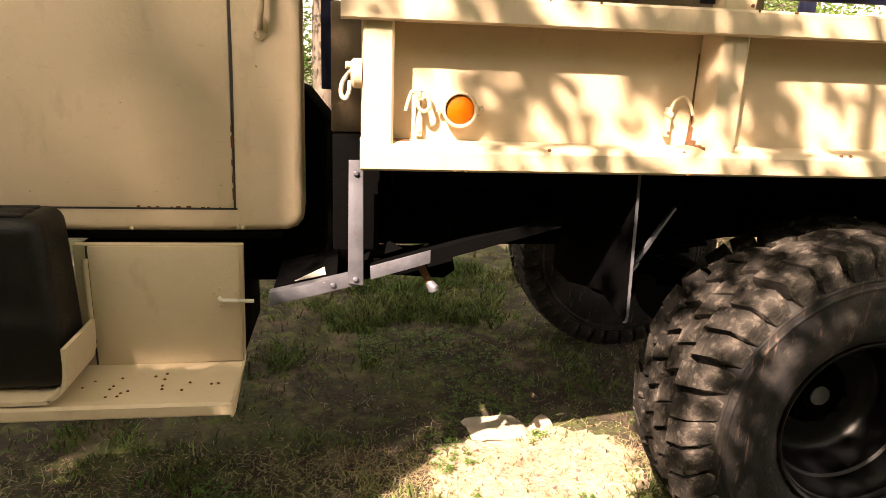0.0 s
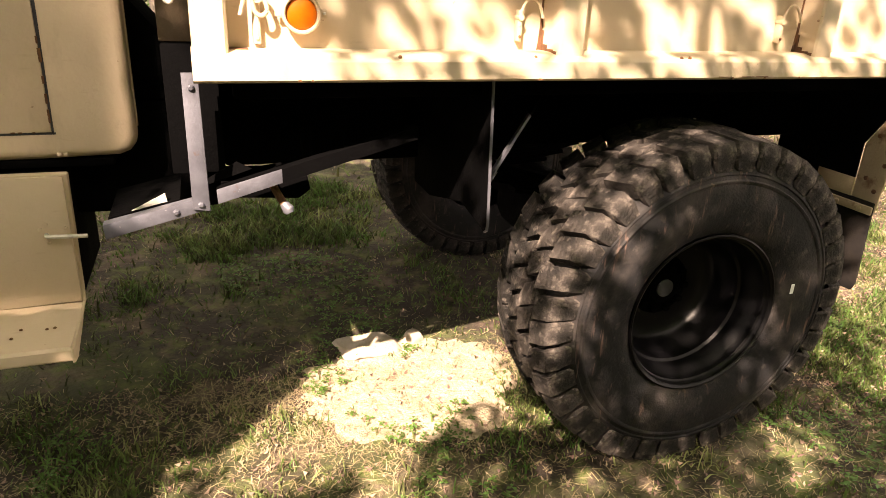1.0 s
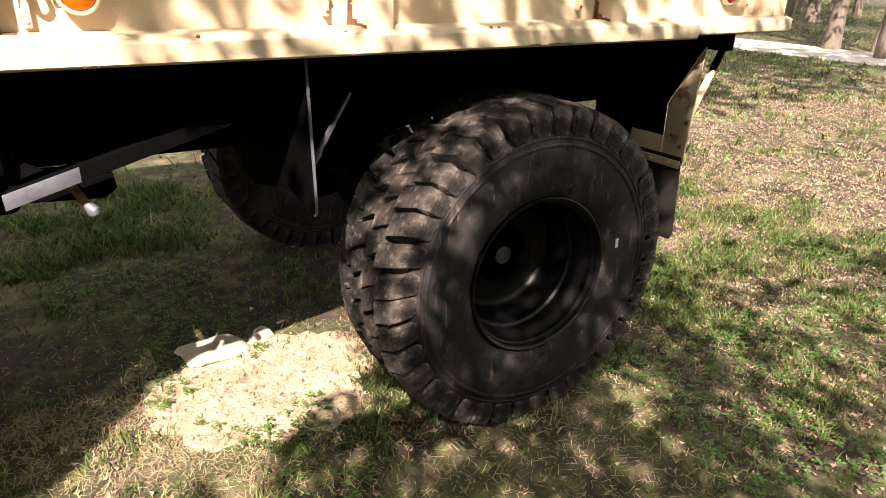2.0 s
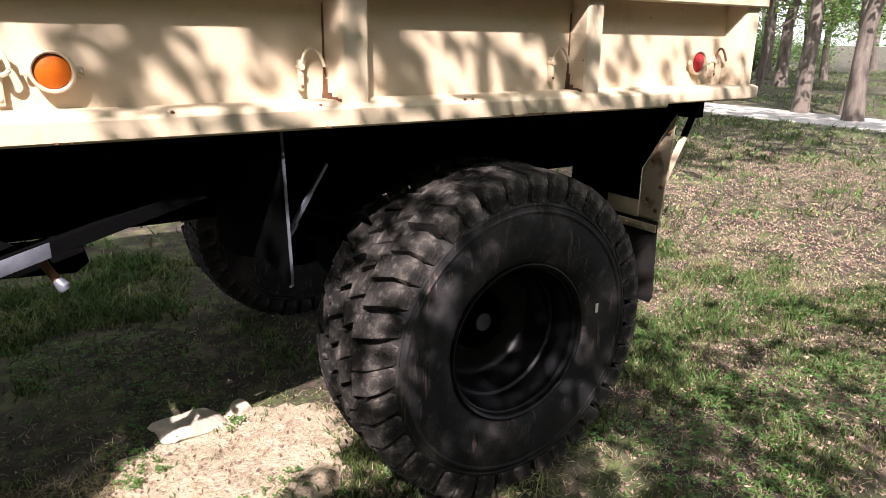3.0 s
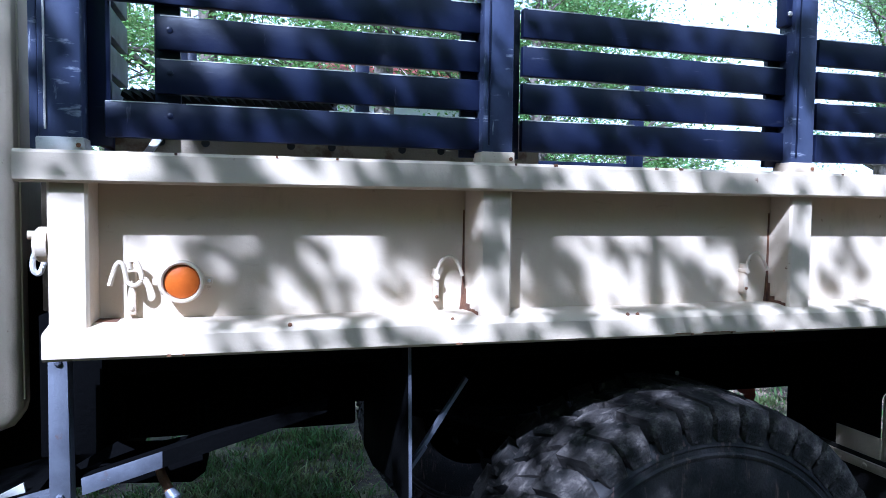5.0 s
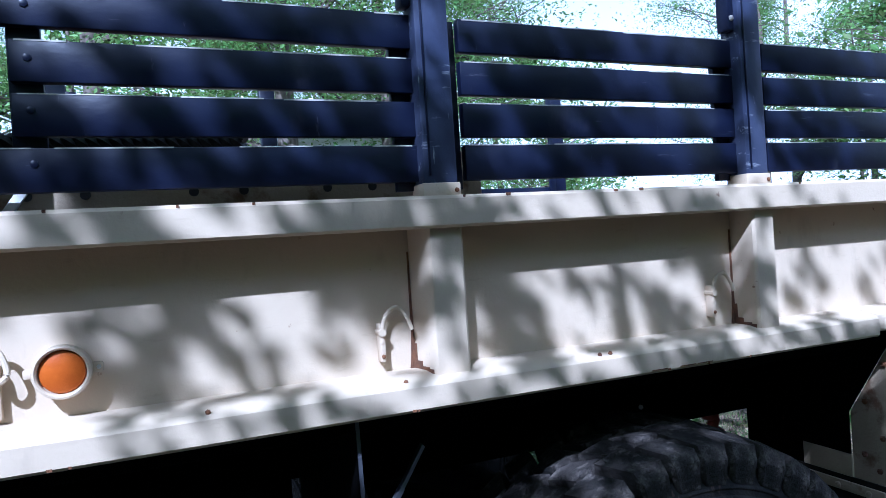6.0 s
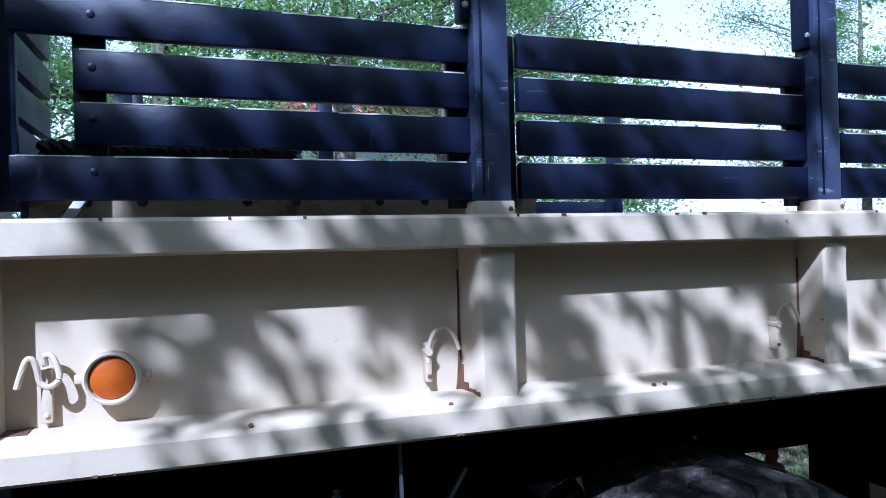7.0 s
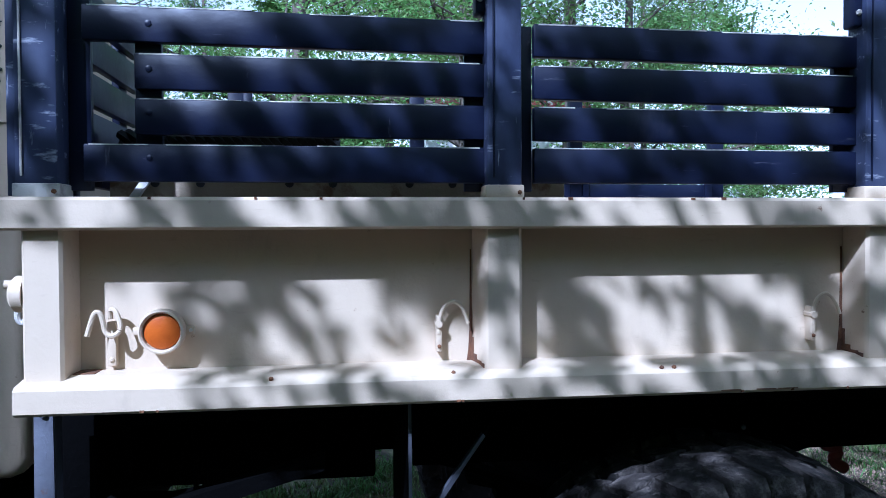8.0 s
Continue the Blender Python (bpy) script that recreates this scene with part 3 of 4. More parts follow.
for y, z in ((0.085, 1.22), (0.15, 1.10), (0.10, 1.0), (0.16, 0.94), (0.115, 0.90)):
    part("guard_bolt", bolt_head((1.336, y, z), 0.009, 0.008, (-1, 0, 0)), RUSTY, truck)
flap = part("mud_flap", prism([(0.095, 0.86), (0.082, 0.54), (0.095, 0.512), (0.50, 0.49), (0.54, 0.51), (0.55, 0.86)], "x", 1.326, 1.335, 0.002), FLAP_RUBBER, truck, "black rubber mud flap")
part("flap_strip", box((1.316, 0.092, 0.815), (1.326, 0.56, 0.846), 0.003), TAN_WORN, truck, "bolted flat iron strip")
for y in (0.14, 0.24, 0.34, 0.46):
    part("flap_bolt", bolt_head((1.316, y, 0.829), 0.010, 0.008, (-1, 0, 0)), TAN_WORN, truck)
stay = part("flap_brace", bent_strip([(1.56, 0.13, 1.342), (1.46, 0.115, 1.19)], 0.026, 0.010, (0, 1, 0)), BLACK, truck)
part("brace_end", bent_strip([(1.46, 0.115, 1.19), (1.346, 0.10, 1.02)], 0.026, 0.010, (0, 1, 0)), TAN, stay, "sand-painted lower half of the brace")
part("tail_plate", box((1.34, 0.10, 1.325), (1.60, 0.5, 1.342), 0.003), BLACK, truck)

# plates added on the far side to keep sky light from under the truck
for x in (-0.237, 1.333):
    part("far_guard_blocker", prism([(1.62, 1.33), (1.62, 0.86), (2.10, 0.90), (2.27, 0.89), (2.27, 1.33)], "x", x - 0.003, x + 0.003), BLACK, truck, "added black plate at the far wheel, blocking light under the bed")
part("far_wing_blocker", box((-0.20, 1.825, 1.04), (1.325, 1.84, 1.344), 0.003), BLACK, truck)
# step brackets under the bed's front corner
part("step_hanger", prism([(-1.017, 1.335), (-0.979, 1.335), (-0.977, 0.985), (-1.019, 0.992)], "y", 0.118, 0.124, 0.001), STEEL, truck, "bare grey steel hanger strap")
part("step_hanger_flange", prism([(-0.982, 1.333), (-0.978, 1.333), (-0.976, 0.984), (-0.980, 0.984)], "y", 0.124, 0.158), STEEL, truck)
part("step_bar", prism([(-1.235, 0.962), (-1.232, 0.924), (-0.985, 0.986), (-0.985, 1.020)], "y", 0.126, 0.132, 0.001), STEEL, truck, "bare grey steel flat bar")
part("step_bar_flange", prism([(-1.235, 0.962), (-1.235, 0.957), (-0.985, 1.015), (-0.985, 1.020)], "y", 0.132, 0.162), STEEL, truck)
# rear length of the steel bar, black where the bed shades it
part("brace_bar", prism([(-0.79, 1.085), (-0.79, 1.048), (-0.42, 1.152), (-0.42, 1.188)], "y", 0.1265, 0.1325), BLACK, truck)
part("brace_bar", prism([(-0.958, 1.038), (-0.956, 1.000), (-0.79, 1.048), (-0.79, 1.085)], "y", 0.126, 0.132, 0.001), STEEL, truck, "bare grey steel flat bar running under the bed")
# flange coloured black as well, for the same shade
part("brace_bar_flange", prism([(-0.958, 1.038), (-0.958, 1.033), (-0.42, 1.183), (-0.42, 1.188)], "y", 0.1325, 0.165), BLACK, truck)
# plate coloured black, as most of it lies in shade
bm = prism([(-0.985, 1.044), (-0.900, 1.088), (-0.862, 1.068), (-0.975, 1.034)], "y", 0.2, 0.205)
for v in bm.verts:
    v.co.y += (v.co.z - 1.04) * 0.3
part("bent_plate", bm, BLACK, truck, "bent scrap of steel plate, blackened for its shade")
part("drain_housing", prism([(-0.945, 1.025), (-0.82, 1.02), (-0.711, 1.036), (-0.704, 0.995), (-0.737, 0.971), (-0.942, 0.985)], "y", 0.225, 0.42, 0.004), BLACK, truck)
part("brake_coupling", tube(curve_points([(1.03, 0.5, 1.10), (1.04, 0.5, 1.04), (1.085, 0.5, 1.02), (1.075, 0.5, 0.985), (1.11, 0.5, 0.96)], 4), 0.018, 10), ROOF_RED, truck, "dark red brake hose coupling")
part("panel_bolt", bolt_head((0.76, 0.46, 1.11), 0.008, 0.006), PALE_METAL, truck)
for x, z in ((-0.998, 1.004), (-1.06, 0.985), (-0.997, 1.30)):
    part("bracket_bolt", bolt_head((x, 0.118 if x > -1.05 else 0.126, z), 0.008, 0.008), STEEL, truck)
part("tray_scrap", prism([(-1.195, 0.968), (-1.085, 1.022), (-1.080, 0.994), (-1.15, 0.974)], "y", 0.172, 0.18), PALE_METAL, truck, "pale bent scrap of sheet on the step tray")
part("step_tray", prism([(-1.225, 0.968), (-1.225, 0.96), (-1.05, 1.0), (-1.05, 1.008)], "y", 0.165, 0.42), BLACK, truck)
# plain black blocks added for the deep shade under cab and bed
part("front_dark_block", box((-1.42, 0.50, 0.87), (-0.93, 1.30, 1.24), 0.03, 3), BLACK, truck)
part("rear_dark_block", box((-0.925, 0.50, 1.0), (-0.30, 1.30, 1.25), 0.01), BLACK, truck)
pipe = part("drain_pipe", tube([(-0.815, 0.215, 1.035), (-0.800, 0.20, 1.0), (-0.782, 0.186, 0.968)], 0.011, 12), RUSTY, truck, "short rusty drain pipe")
part("drain_valve", tube([(-0.784, 0.188, 0.972), (-0.772, 0.18, 0.954), (-0.768, 0.177, 0.946)], [0.012, 0.017, 0.012], 10), STEEL, pipe, "grey metal drain valve")
for x, y, z in ((-0.72, 0.24, 1.12), (-0.70, 0.24, 1.12), (-0.60, 0.24, 1.15), (-0.50, 0.26, 1.18)):
    part("u_bolt", tube([(x, y, z - 0.04), (x, y, z + 0.05)], 0.006, 8), BLACK, truck)

# cab
CY = 0.39
bm = prism([(-1.152, 2.60), (-1.152, 1.13), (-1.158, 1.105), (-1.176, 1.083), (-1.205, 1.072), (-1.42, 1.066), (-3.2, 1.066), (-3.2, 2.60)], "y", CY, CY + 1.55, 0.0)
bmesh.ops.bevel(bm, geom=[e for e in bm.edges if abs(e.verts[0].co.y - CY) < 1e-4 and abs(e.verts[1].co.y - CY) < 1e-4], offset=0.03, segments=5, profile=0.5, affect="EDGES")
for v in bm.verts:
    if v.co.x > -1.5 and v.co.y > CY + 0.5:
        v.co.x -= 0.2
cab = part("cab_body", bm, TAN, truck, "sand-painted steel cab")
part("cab_door", prism([(-1.352, 2.2), (-1.362, 1.144), (-2.35, 1.144), (-2.35, 2.2)], "y", CY - 0.004, CY + 0.02, 0.003), TAN, cab, "flat sand-painted cab door with chipped edge")
part("door_gap", prism([(-1.3615, 1.138), (-1.3560, 1.138), (-1.3485, 1.55), (-1.3465, 2.2), (-1.3520, 2.2)], "y", CY - 0.0012, CY + 0.002), DECAL, cab, "dark gap behind the door edge")
part("door_gap", box((-2.35, CY - 0.0012, 1.1375), (-1.352, CY + 0.002, 1.1435), 0), DECAL, cab)
part("rear_seam", box((-1.1565, 0.415, 1.15), (-1.1490, 0.424, 2.58), 0.002), TAN, cab)
part("cab_under_lip", box((-3.2, CY + 0.01, 1.045), (-1.22, CY + 0.5, 1.066), 0.003), BLACK, cab)
rnd = random.Random(11)
for k in range(9):
    x, w = -1.64 + 0.03 * k + rnd.uniform(-0.01, 0.01), rnd.uniform(0.004, 0.014)
    part("paint_chip", box((x, CY - 0.0055, 1.143), (x + w, CY - 0.0038, 1.143 + rnd.uniform(0.003, 0.007)), 0), RUSTY, cab, "rusty chip in the door's paint")
for k in range(5):
    z = 1.17 + 0.05 * k + rnd.uniform(-0.006, 0.006)
    part("paint_chip", box((-1.364 + 0.0085 * (z - 1.144) , CY - 0.0055, z), (-1.3605 + 0.0085 * (z - 1.144) + rnd.uniform(0, 0.004), CY - 0.0038, z + rnd.uniform(0.012, 0.04)), 0), RUSTY, cab, "rusty chip in the door's paint")
for x, z in ((-1.352, 1.084), (-1.337, 1.082), (-1.66, 1.080)):
    part("cab_rivet", bolt_head((x, CY, z), 0.007, 0.006), TAN, cab)
hold = part("grab_handle_plate", prism([(-1.290, 1.668), (-1.287, 1.645), (-1.268, 1.632), (-1.249, 1.645), (-1.246, 1.668), (-1.256, 1.70), (-1.280, 1.70)], "y", CY - 0.006, CY, 0.001), TAN, cab, "sand-painted handle foot plate")
part("grab_handle", tube(curve_points([(-1.268, CY - 0.008, 1.665), (-1.264, CY - 0.03, 1.70), (-1.258, CY - 0.04, 1.76), (-1.258, CY - 0.04, 2.0)], 5), 0.010, 10), TAN, cab)
for x, z in ((-1.283, 1.653), (-1.268, 1.645), (-1.253, 1.653)):
    part("handle_screw", bolt_head((x, CY - 0.006, z), 0.005, 0.004), TAN, cab)

# battery box below the cab
BY = 0.335
battery = part("battery_box", prism([(-1.345, 1.040), (-1.335, 1.040), (-1.342, 0.652), (-1.82, 0.640), (-1.82, 1.040)], "y", BY + 0.012, BY + 0.04, 0.004), TAN, truck, "sand-painted steel battery box")
# everything behind the tan front is plain black
part("box_body", box((-1.81, BY + 0.041, 0.655), (-1.350, 0.80, 1.035), 0.006), BLACK, battery, "black body of the box behind its front")
door = part("box_door", prism([(-1.345, 1.036), (-1.347, 0.668), (-1.775, 0.655), (-1.775, 1.036)], "y", BY, BY + 0.011, 0.003), TAN, battery)
part("box_hinge", tube([(-1.783, BY - 0.002, 0.72), (-1.783, BY - 0.002, 1.0)], 0.008, 10), TAN, battery)
for k in range(5):
    part("hinge_rivet", bolt_head((-1.80, BY + 0.012, 0.73 + 0.06 * k), 0.006, 0.004), TAN, battery)
part("box_latch", tube(curve_points([(-1.405, BY - 0.004, 0.876), (-1.402, BY - 0.018, 0.876), (-1.385, BY - 0.022, 0.875), (-1.33, BY - 0.022, 0.873), (-1.303, BY - 0.022, 0.872)], 4), 0.006, 8), PALE_METAL, battery, "thin steel latch rod")
for x, z in ((-1.404, 0.904), (-1.403, 0.850), (-1.357, 0.890), (-1.42, 0.89)):
    part("latch_rivet", bolt_head((x, BY, z), 0.006, 0.004), TAN, battery)

part("box_gap", box((-1.78, BY - 0.001, 0.650), (-1.345, BY + 0.012, 0.657), 0), DECAL, battery, "dark gap under the box door")
part("box_gap", box((-1.782, BY + 0.004, 0.655), (-1.776, BY + 0.0125, 1.036), 0), DECAL, battery)
# running board
bm = prism([(0.095, 0.640), (0.088, 0.632), (0.088, 0.604), (0.094, 0.598), (0.100, 0.604), (0.100, 0.628), (0.34, 0.640), (0.34, 0.650)], "x", -2.5, -1.345)
for v in bm.verts:
    v.co.z += 0.014 + 0.012 * math.sin((v.co.x + 1.32) * 2.2) + 0.004 * noise.noise((v.co.x * 5, 2, 2))
board = part("running_board", bm, TAN, truck, "bent sand-painted running board with punched tread")
part("board_end", prism([(0.09, 0.646), (0.09, 0.606), (0.13, 0.600), (0.36, 0.67), (0.36, 0.71), (0.34, 0.664)], "x", -1.347, -1.339, 0.002), TAN, board)
for k in range(18):
    x = -1.385 - 0.022 * k + rnd.uniform(-0.02, 0.02) if k % 3 else -1.62 + rnd.uniform(-0.09, 0.07)
    y = 0.20 + rnd.uniform(-0.07, 0.09)
    part("tread_stud", bolt_head((x, y, 0.6575 + (y - 0.1) * 0.042 + 0.012 * math.sin((x + 1.32) * 2.2)), 0.0045, 0.004, (0, 0, 1)), RUSTY, board)
bm = bent_strip(curve_points([(-1.770, 0.20, 0.82), (-1.772, 0.20, 0.75), (-1.785, 0.20, 0.70), (-1.82, 0.20, 0.672), (-1.88, 0.20, 0.663), (-2.4, 0.20, 0.66)], 5), 0.22, 0.012)
part("tray_lip", bm, TAN, truck, "curved sand-painted tray round the black case")

# black case on the tray
case = thing("storage_case", "black moulded plastic case standing in a tan tray", "case")
bm = box((-2.30, 0.13, 0.675), (-1.792, 0.34, 1.165), 0.045, 5)
for v in bm.verts:
    if v.co.z > 1.0:
        v.co.x -= 0.02
part("case_shell", bm, PLASTIC, case)
for k in range(3):
    part("case_ridge", box((-2.2, 0.16 + 0.045 * k, 1.158), (-1.86, 0.19 + 0.045 * k, 1.172), 0.005), PLASTIC, case)

# decal on the cab's rear quarter
decal = part("cab_decal_panel", box((-1.30, CY - 0.004, 1.95), (-1.185, CY - 0.0008, 2.5), 0), TAN, cab)
for k in range(4):
    pts = []
    for j in range(10):
        r = 0.011 if j % 2 == 0 else 0.0045
        pts.append((-1.212 + (0.01 if k % 2 else 0) + r * math.sin(2 * math.pi * j / 10), 2.16 + 0.03 * k + r * math.cos(2 * math.pi * j / 10)))
    part("star_decal", prism(pts, "y", CY - 0.0065, CY - 0.0042), DECAL, cab)
for k in range(4):
    part("script_bar", box((-1.24, CY - 0.0065, 2.045 + 0.028 * k), (-1.198 + 0.004 * (k % 2), CY - 0.0042, 2.053 + 0.028 * k), 0.002), DECAL, cab)

# ---- stake racks ----
SLATS = [(1.782, 1.857), (1.874, 1.946), (1.963, 2.034), (2.054, 2.124)]
STAKES = [(-1.0, -0.92), (-0.073, 0.002), (0.788, 0.860), (1.595, 1.668)]


wear = random.Random(41)


def rack(y, side, label, full):
    """side: +1 where the outer face looks to -y."""
    r = thing("stake_rack", label, "stake rack", group="racks on the truck bed")
    f = lambda a, b: (min(y + side * a, y + side * b), max(y + side * a, y + side * b))
    for k, (a, b) in enumerate(STAKES):
        y0, y1 = f(0.0, 0.062)
        post = part("post", box((a, y0, 1.772), (b, y1, 2.48), 0.006), NAVY_SCUFFED if full else NAVY, r)
        y0, y1 = f(-0.0025, 0.064)
        part("post_foot", box((a - 0.004, y0, 1.746), (b + 0.004, y1, 1.776), 0.003), PALE_METAL if k == 0 else TAN, r, "chipped pale paint on the post foot")
        if full:
            part("post_edge", box((a + 0.012, y - 0.004, 1.79), (a + 0.016, y, 2.47), 0.001), PALE_METAL if k == 0 else NAVY, r)
            if k:
                part("bow_lug", box((a - 0.022, y + 0.01, 2.135), (a, y + 0.05, 2.40), 0.006), NAVY, r)
                part("lug_bolt", bolt_head((a - 0.012, y + 0.01, 2.165), 0.007, 0.006), PALE_METAL, r)
            if k == 0:
                part("post_flange", box((a - 0.018, y + 0.012, 1.752), (a - 0.002, y + 0.024, 2.46), 0.002), NAVY_SCUFFED, r)
            part("foot_bolt", bolt_head((b - 0.006, y - 0.0025, 1.760), 0.005, 0.005), RUSTY, r)
    for k, (z0, z1) in enumerate(SLATS):
        for j, ((_, a), (b, _)) in enumerate(zip(STAKES, STAKES[1:])):
            start = a + 0.034 if j else (-0.884 if k in (0, 3) else -0.785)
            if not full and j == 2 and k > 1:
                continue
            y0, y1 = f(0.030, 0.052)
            bm = box((start, y0, z0), (b + 0.002, y1, z1), 0.0025)
            droop = 0.0035 * k
            for v in bm.verts:
                v.co.z += 0.0015 * noise.noise((v.co.x * 2 + k, j, 4)) - droop * v.co.x
            part("slat", bm, NAVY, r)
            x = start + 0.01
            while full and x < b - 0.05:
                far = min(x + wear.uniform(0.06, 0.20), b - 0.01)
                dz = 0.0015 * noise.noise((x * 2 + k, j, 4)) - droop * (x + far) / 2
                # pale strips draw both the worn paint and the edge's bright glint
                part("worn_glint_edge", box((x, y + 0.0292, z1 - wear.uniform(0.0012, 0.0026) + dz), (far, y + 0.034, z1 + 0.0004 + dz), 0), PALE_METAL, r, "pale strip for wear and glint on the slat's top edge")
                x = far + wear.uniform(0.01, 0.16)
            if full:
                for x in ((-0.757,) if j == 0 else ()):
                    part("slat_bolt", bolt_head((x, y + 0.030, (z0 + z1) / 2 + 0.01), 0.007, 0.003), NAVY, r)
    for j, ((_, a), (b, _)) in enumerate(zip(STAKES, STAKES[1:])):
        y0, y1 = f(0.0525, 0.068)
        if j == 0:
            part("backing_strip", box((-0.79, y0, 1.784), (-0.738, y1, 2.124), 0.002), NAVY, r)
            part("backing_strip", box((-0.92, y0, 1.765), (-0.876, y1, 2.44), 0.002), NAVY, r)
        else:
            part("backing_strip", box((a, y0, 1.765), (a + 0.034, y1, 2.124), 0.002), NAVY, r)
        part("backing_strip", box((b - 0.040, y0, 1.765), (b, y1, 2.124), 0.002), NAVY, r)
    return r


rack(0.018, 1, "glossy black slatted rack with scuffed posts on the bed rail", True)
rack(2.262, -1, "glossy black slatted rack on the far bed rail", False)
front = thing("stake_rack", "glossy black slatted rack across the bed's front", "stake rack", group="racks on the truck bed")
for k, (z0, z1) in enumerate(SLATS + [(2.145, 2.215)]):
    for y0, y1 in ((0.09, 0.55), (1.75, 2.20)) if k > 1 else ((0.09, 2.20),):
        part("slat", box((-0.945, y0, z0), (-0.922, y1, z1), 0.003), NAVY, front)
part("rack_stay", box((-1.10, 0.45, 1.50), (-1.062, 0.50, 2.25), 0.003), NAVY, front)
part("stay_bracket", box((-1.062, 0.45, 2.10), (-0.945, 0.50, 2.13), 0.003), NAVY, front)
for y in (0.12, 0.48, 1.78, 2.17):
    part("post", box((-0.965, y - 0.03, 1.742), (-0.946, y + 0.03, 2.25), 0.003), NAVY, front)

pole = thing("bow_pole", "sand-painted upright pole at the bed's rear corner", "pole")
part("pole_shaft", prism([(1.673, 1.744), (1.697, 1.744), (1.700, 2.46), (1.678, 2.46)], "y", 0.012, 0.036, 0.003), TAN, pole)
part("pole_foot", box((1.668, 0.006, 1.744), (1.702, 0.042, 1.758), 0.003), TAN, pole)

# ---- load in the bed ----
bench = thing("troop_seat", "folded sand-painted troop seat board with bolt holes", "bench")
part("seat_board", box((-0.90, 0.235, 1.385), (0.16, 0.262, 1.872), 0.004), TAN_WORN, bench)
for x in (-0.80, -0.70, -0.50, -0.40, -0.22, -0.117):
    part("bolt_hole", tube([(x, 0.2345, 1.793), (x, 0.232, 1.793)], 0.010, 10), DECAL, bench)
part("support_block", box((-0.6, 0.262, 1.385), (-0.5, 0.45, 1.50), 0.004), REDWOOD, bench)
rope = thing("coiled_cable", "black braided cable lying on the seat board", "cable")
for ph in (0, 2.1, 4.2):
    pts = [(-0.88 + 0.0055 * k, 0.262 + 0.011 * math.cos(k * 0.55 + ph), 1.896 + 0.011 * math.sin(k * 0.55 + ph)) for k in range(90)]
    part("cable_strand", tube(pts, 0.0125, 6), PLASTIC, rope)
crate = thing("wooden_crate", "red-brown wooden crate standing in the truck bed", "crate")
for k in range(4):
    part("plank", box((-0.905, 0.42, 1.387 + 0.115 * k), (-0.885, 1.0, 1.495 + 0.115 * k), 0.004), REDWOOD, crate)
    part("plank", box((-0.884, 0.42, 1.387 + 0.115 * k), (-0.45, 0.44, 1.495 + 0.115 * k), 0.004), REDWOOD, crate)
part("lid", box((-0.905, 0.42, 1.848), (-0.45, 1.0, 1.866), 0.004), REDWOOD, crate)

stick = thing("wooden_stick", "short pale stick leaning in the truck bed", "stick")
part("stick_body", bent_strip([(-0.850, 0.142, 1.710), (-0.817, 0.145, 1.757), (-0.766, 0.150, 1.832)], 0.012, 0.016, (0, 1, 0)), WHITE, stick)

# ---- stones by the wheel ----
def stone(at, size, seed, label):
    bm = bmesh.new()
    bmesh.ops.create_icosphere(bm, subdivisions=3, radius=1.0)
    for v in bm.verts:
        d = 1 + 0.35 * noise.noise(v.co * 1.3 + Vector((seed, 0, 0))) + 0.08 * noise.noise(v.co * 4 + Vector((0, seed, 0)))
        v.co = Vector((v.co.x * size[0] * d, v.co.y * size[1] * d, max(v.co.z * size[2] * d, -0.3 * size[2])))
    ob = new("stone", finish("stone", bm, STONE, True))
    ob.location = at
    return tagged(ob, label, "stone")


stone((-0.36, 1.01, 0.0), (0.15, 0.085, 0.045), 3, "flat pale stone lying in the grass")
stone((-0.15, 1.02, 0.0), (0.05, 0.035, 0.045), 8, "small rough stone beside the flat one")


# ---- trees ----
def crown_leaves(centres, count, size, rnd):
    """Many small folded leaves round the clump centres (x, y, z, spread)."""
    verts, faces = [], []
    for _ in range(count):
        c = centres[rnd.randrange(len(centres))]
        d = Vector((rnd.gauss(0, 1), rnd.gauss(0, 1), rnd.gauss(0, 0.7))) * c[3]
        p = Vector(c[:3]) + d
        u = Vector((rnd.gauss(0, 1), rnd.gauss(0, 1), rnd.gauss(0, 0.6))).normalized()
        n = Vector((rnd.gauss(0, 0.6), rnd.gauss(0, 0.6), 1)).normalized()
        w = u.cross(n).normalized()
        s = size * rnd.uniform(0.6, 1.4)
        b = len(verts)
        verts += [p - u * s, p + w * s * 0.5 + n * s * 0.12, p + u * s, p - w * s * 0.5 + n * s * 0.12]
        faces += [(b, b + 1, b + 2), (b, b + 2, b + 3)]
    me = bpy.data.meshes.new("crown")
    me.from_pydata([tuple(v) for v in verts], [], faces)
    me.materials.append(LEAF)
    return me


def tree(at, height, trunk_r, crown_low, crown_r, leaves, leaf_size, seed, label, lean=(0, 0)):
    rnd = random.Random(seed)
    t = thing("tree", label, "tree", at, group="trees round the lawn")
    bend = [(lean[0] * k / 8 * height * 0.1 + 0.1 * rnd.uniform(-1, 1) * (k > 0), lean[1] * k / 8 * height * 0.1 + 0.1 * rnd.uniform(-1, 1) * (k > 0), height * k / 8 - 0.05 * (k == 0)) for k in range(9)]
    line = curve_points(bend, 3)
    radii = [trunk_r * (1 - 0.82 * k / (len(line) - 1)) * (1.35 if k == 0 else 1.12 if k == 1 else 1) for k in range(len(line))]
    bm = tube(line, radii, 12)
    centres = []
    for k in range(14):
        f = crown_low / height + (1 - crown_low / height) * (k + rnd.random()) / 14
        base = Vector(line[min(int(f * (len(line) - 1)), len(line) - 1)])
        a, reach = rnd.uniform(0, 2 * math.pi), crown_r * (1.1 - 0.7 * f) * rnd.uniform(0.6, 1.2)
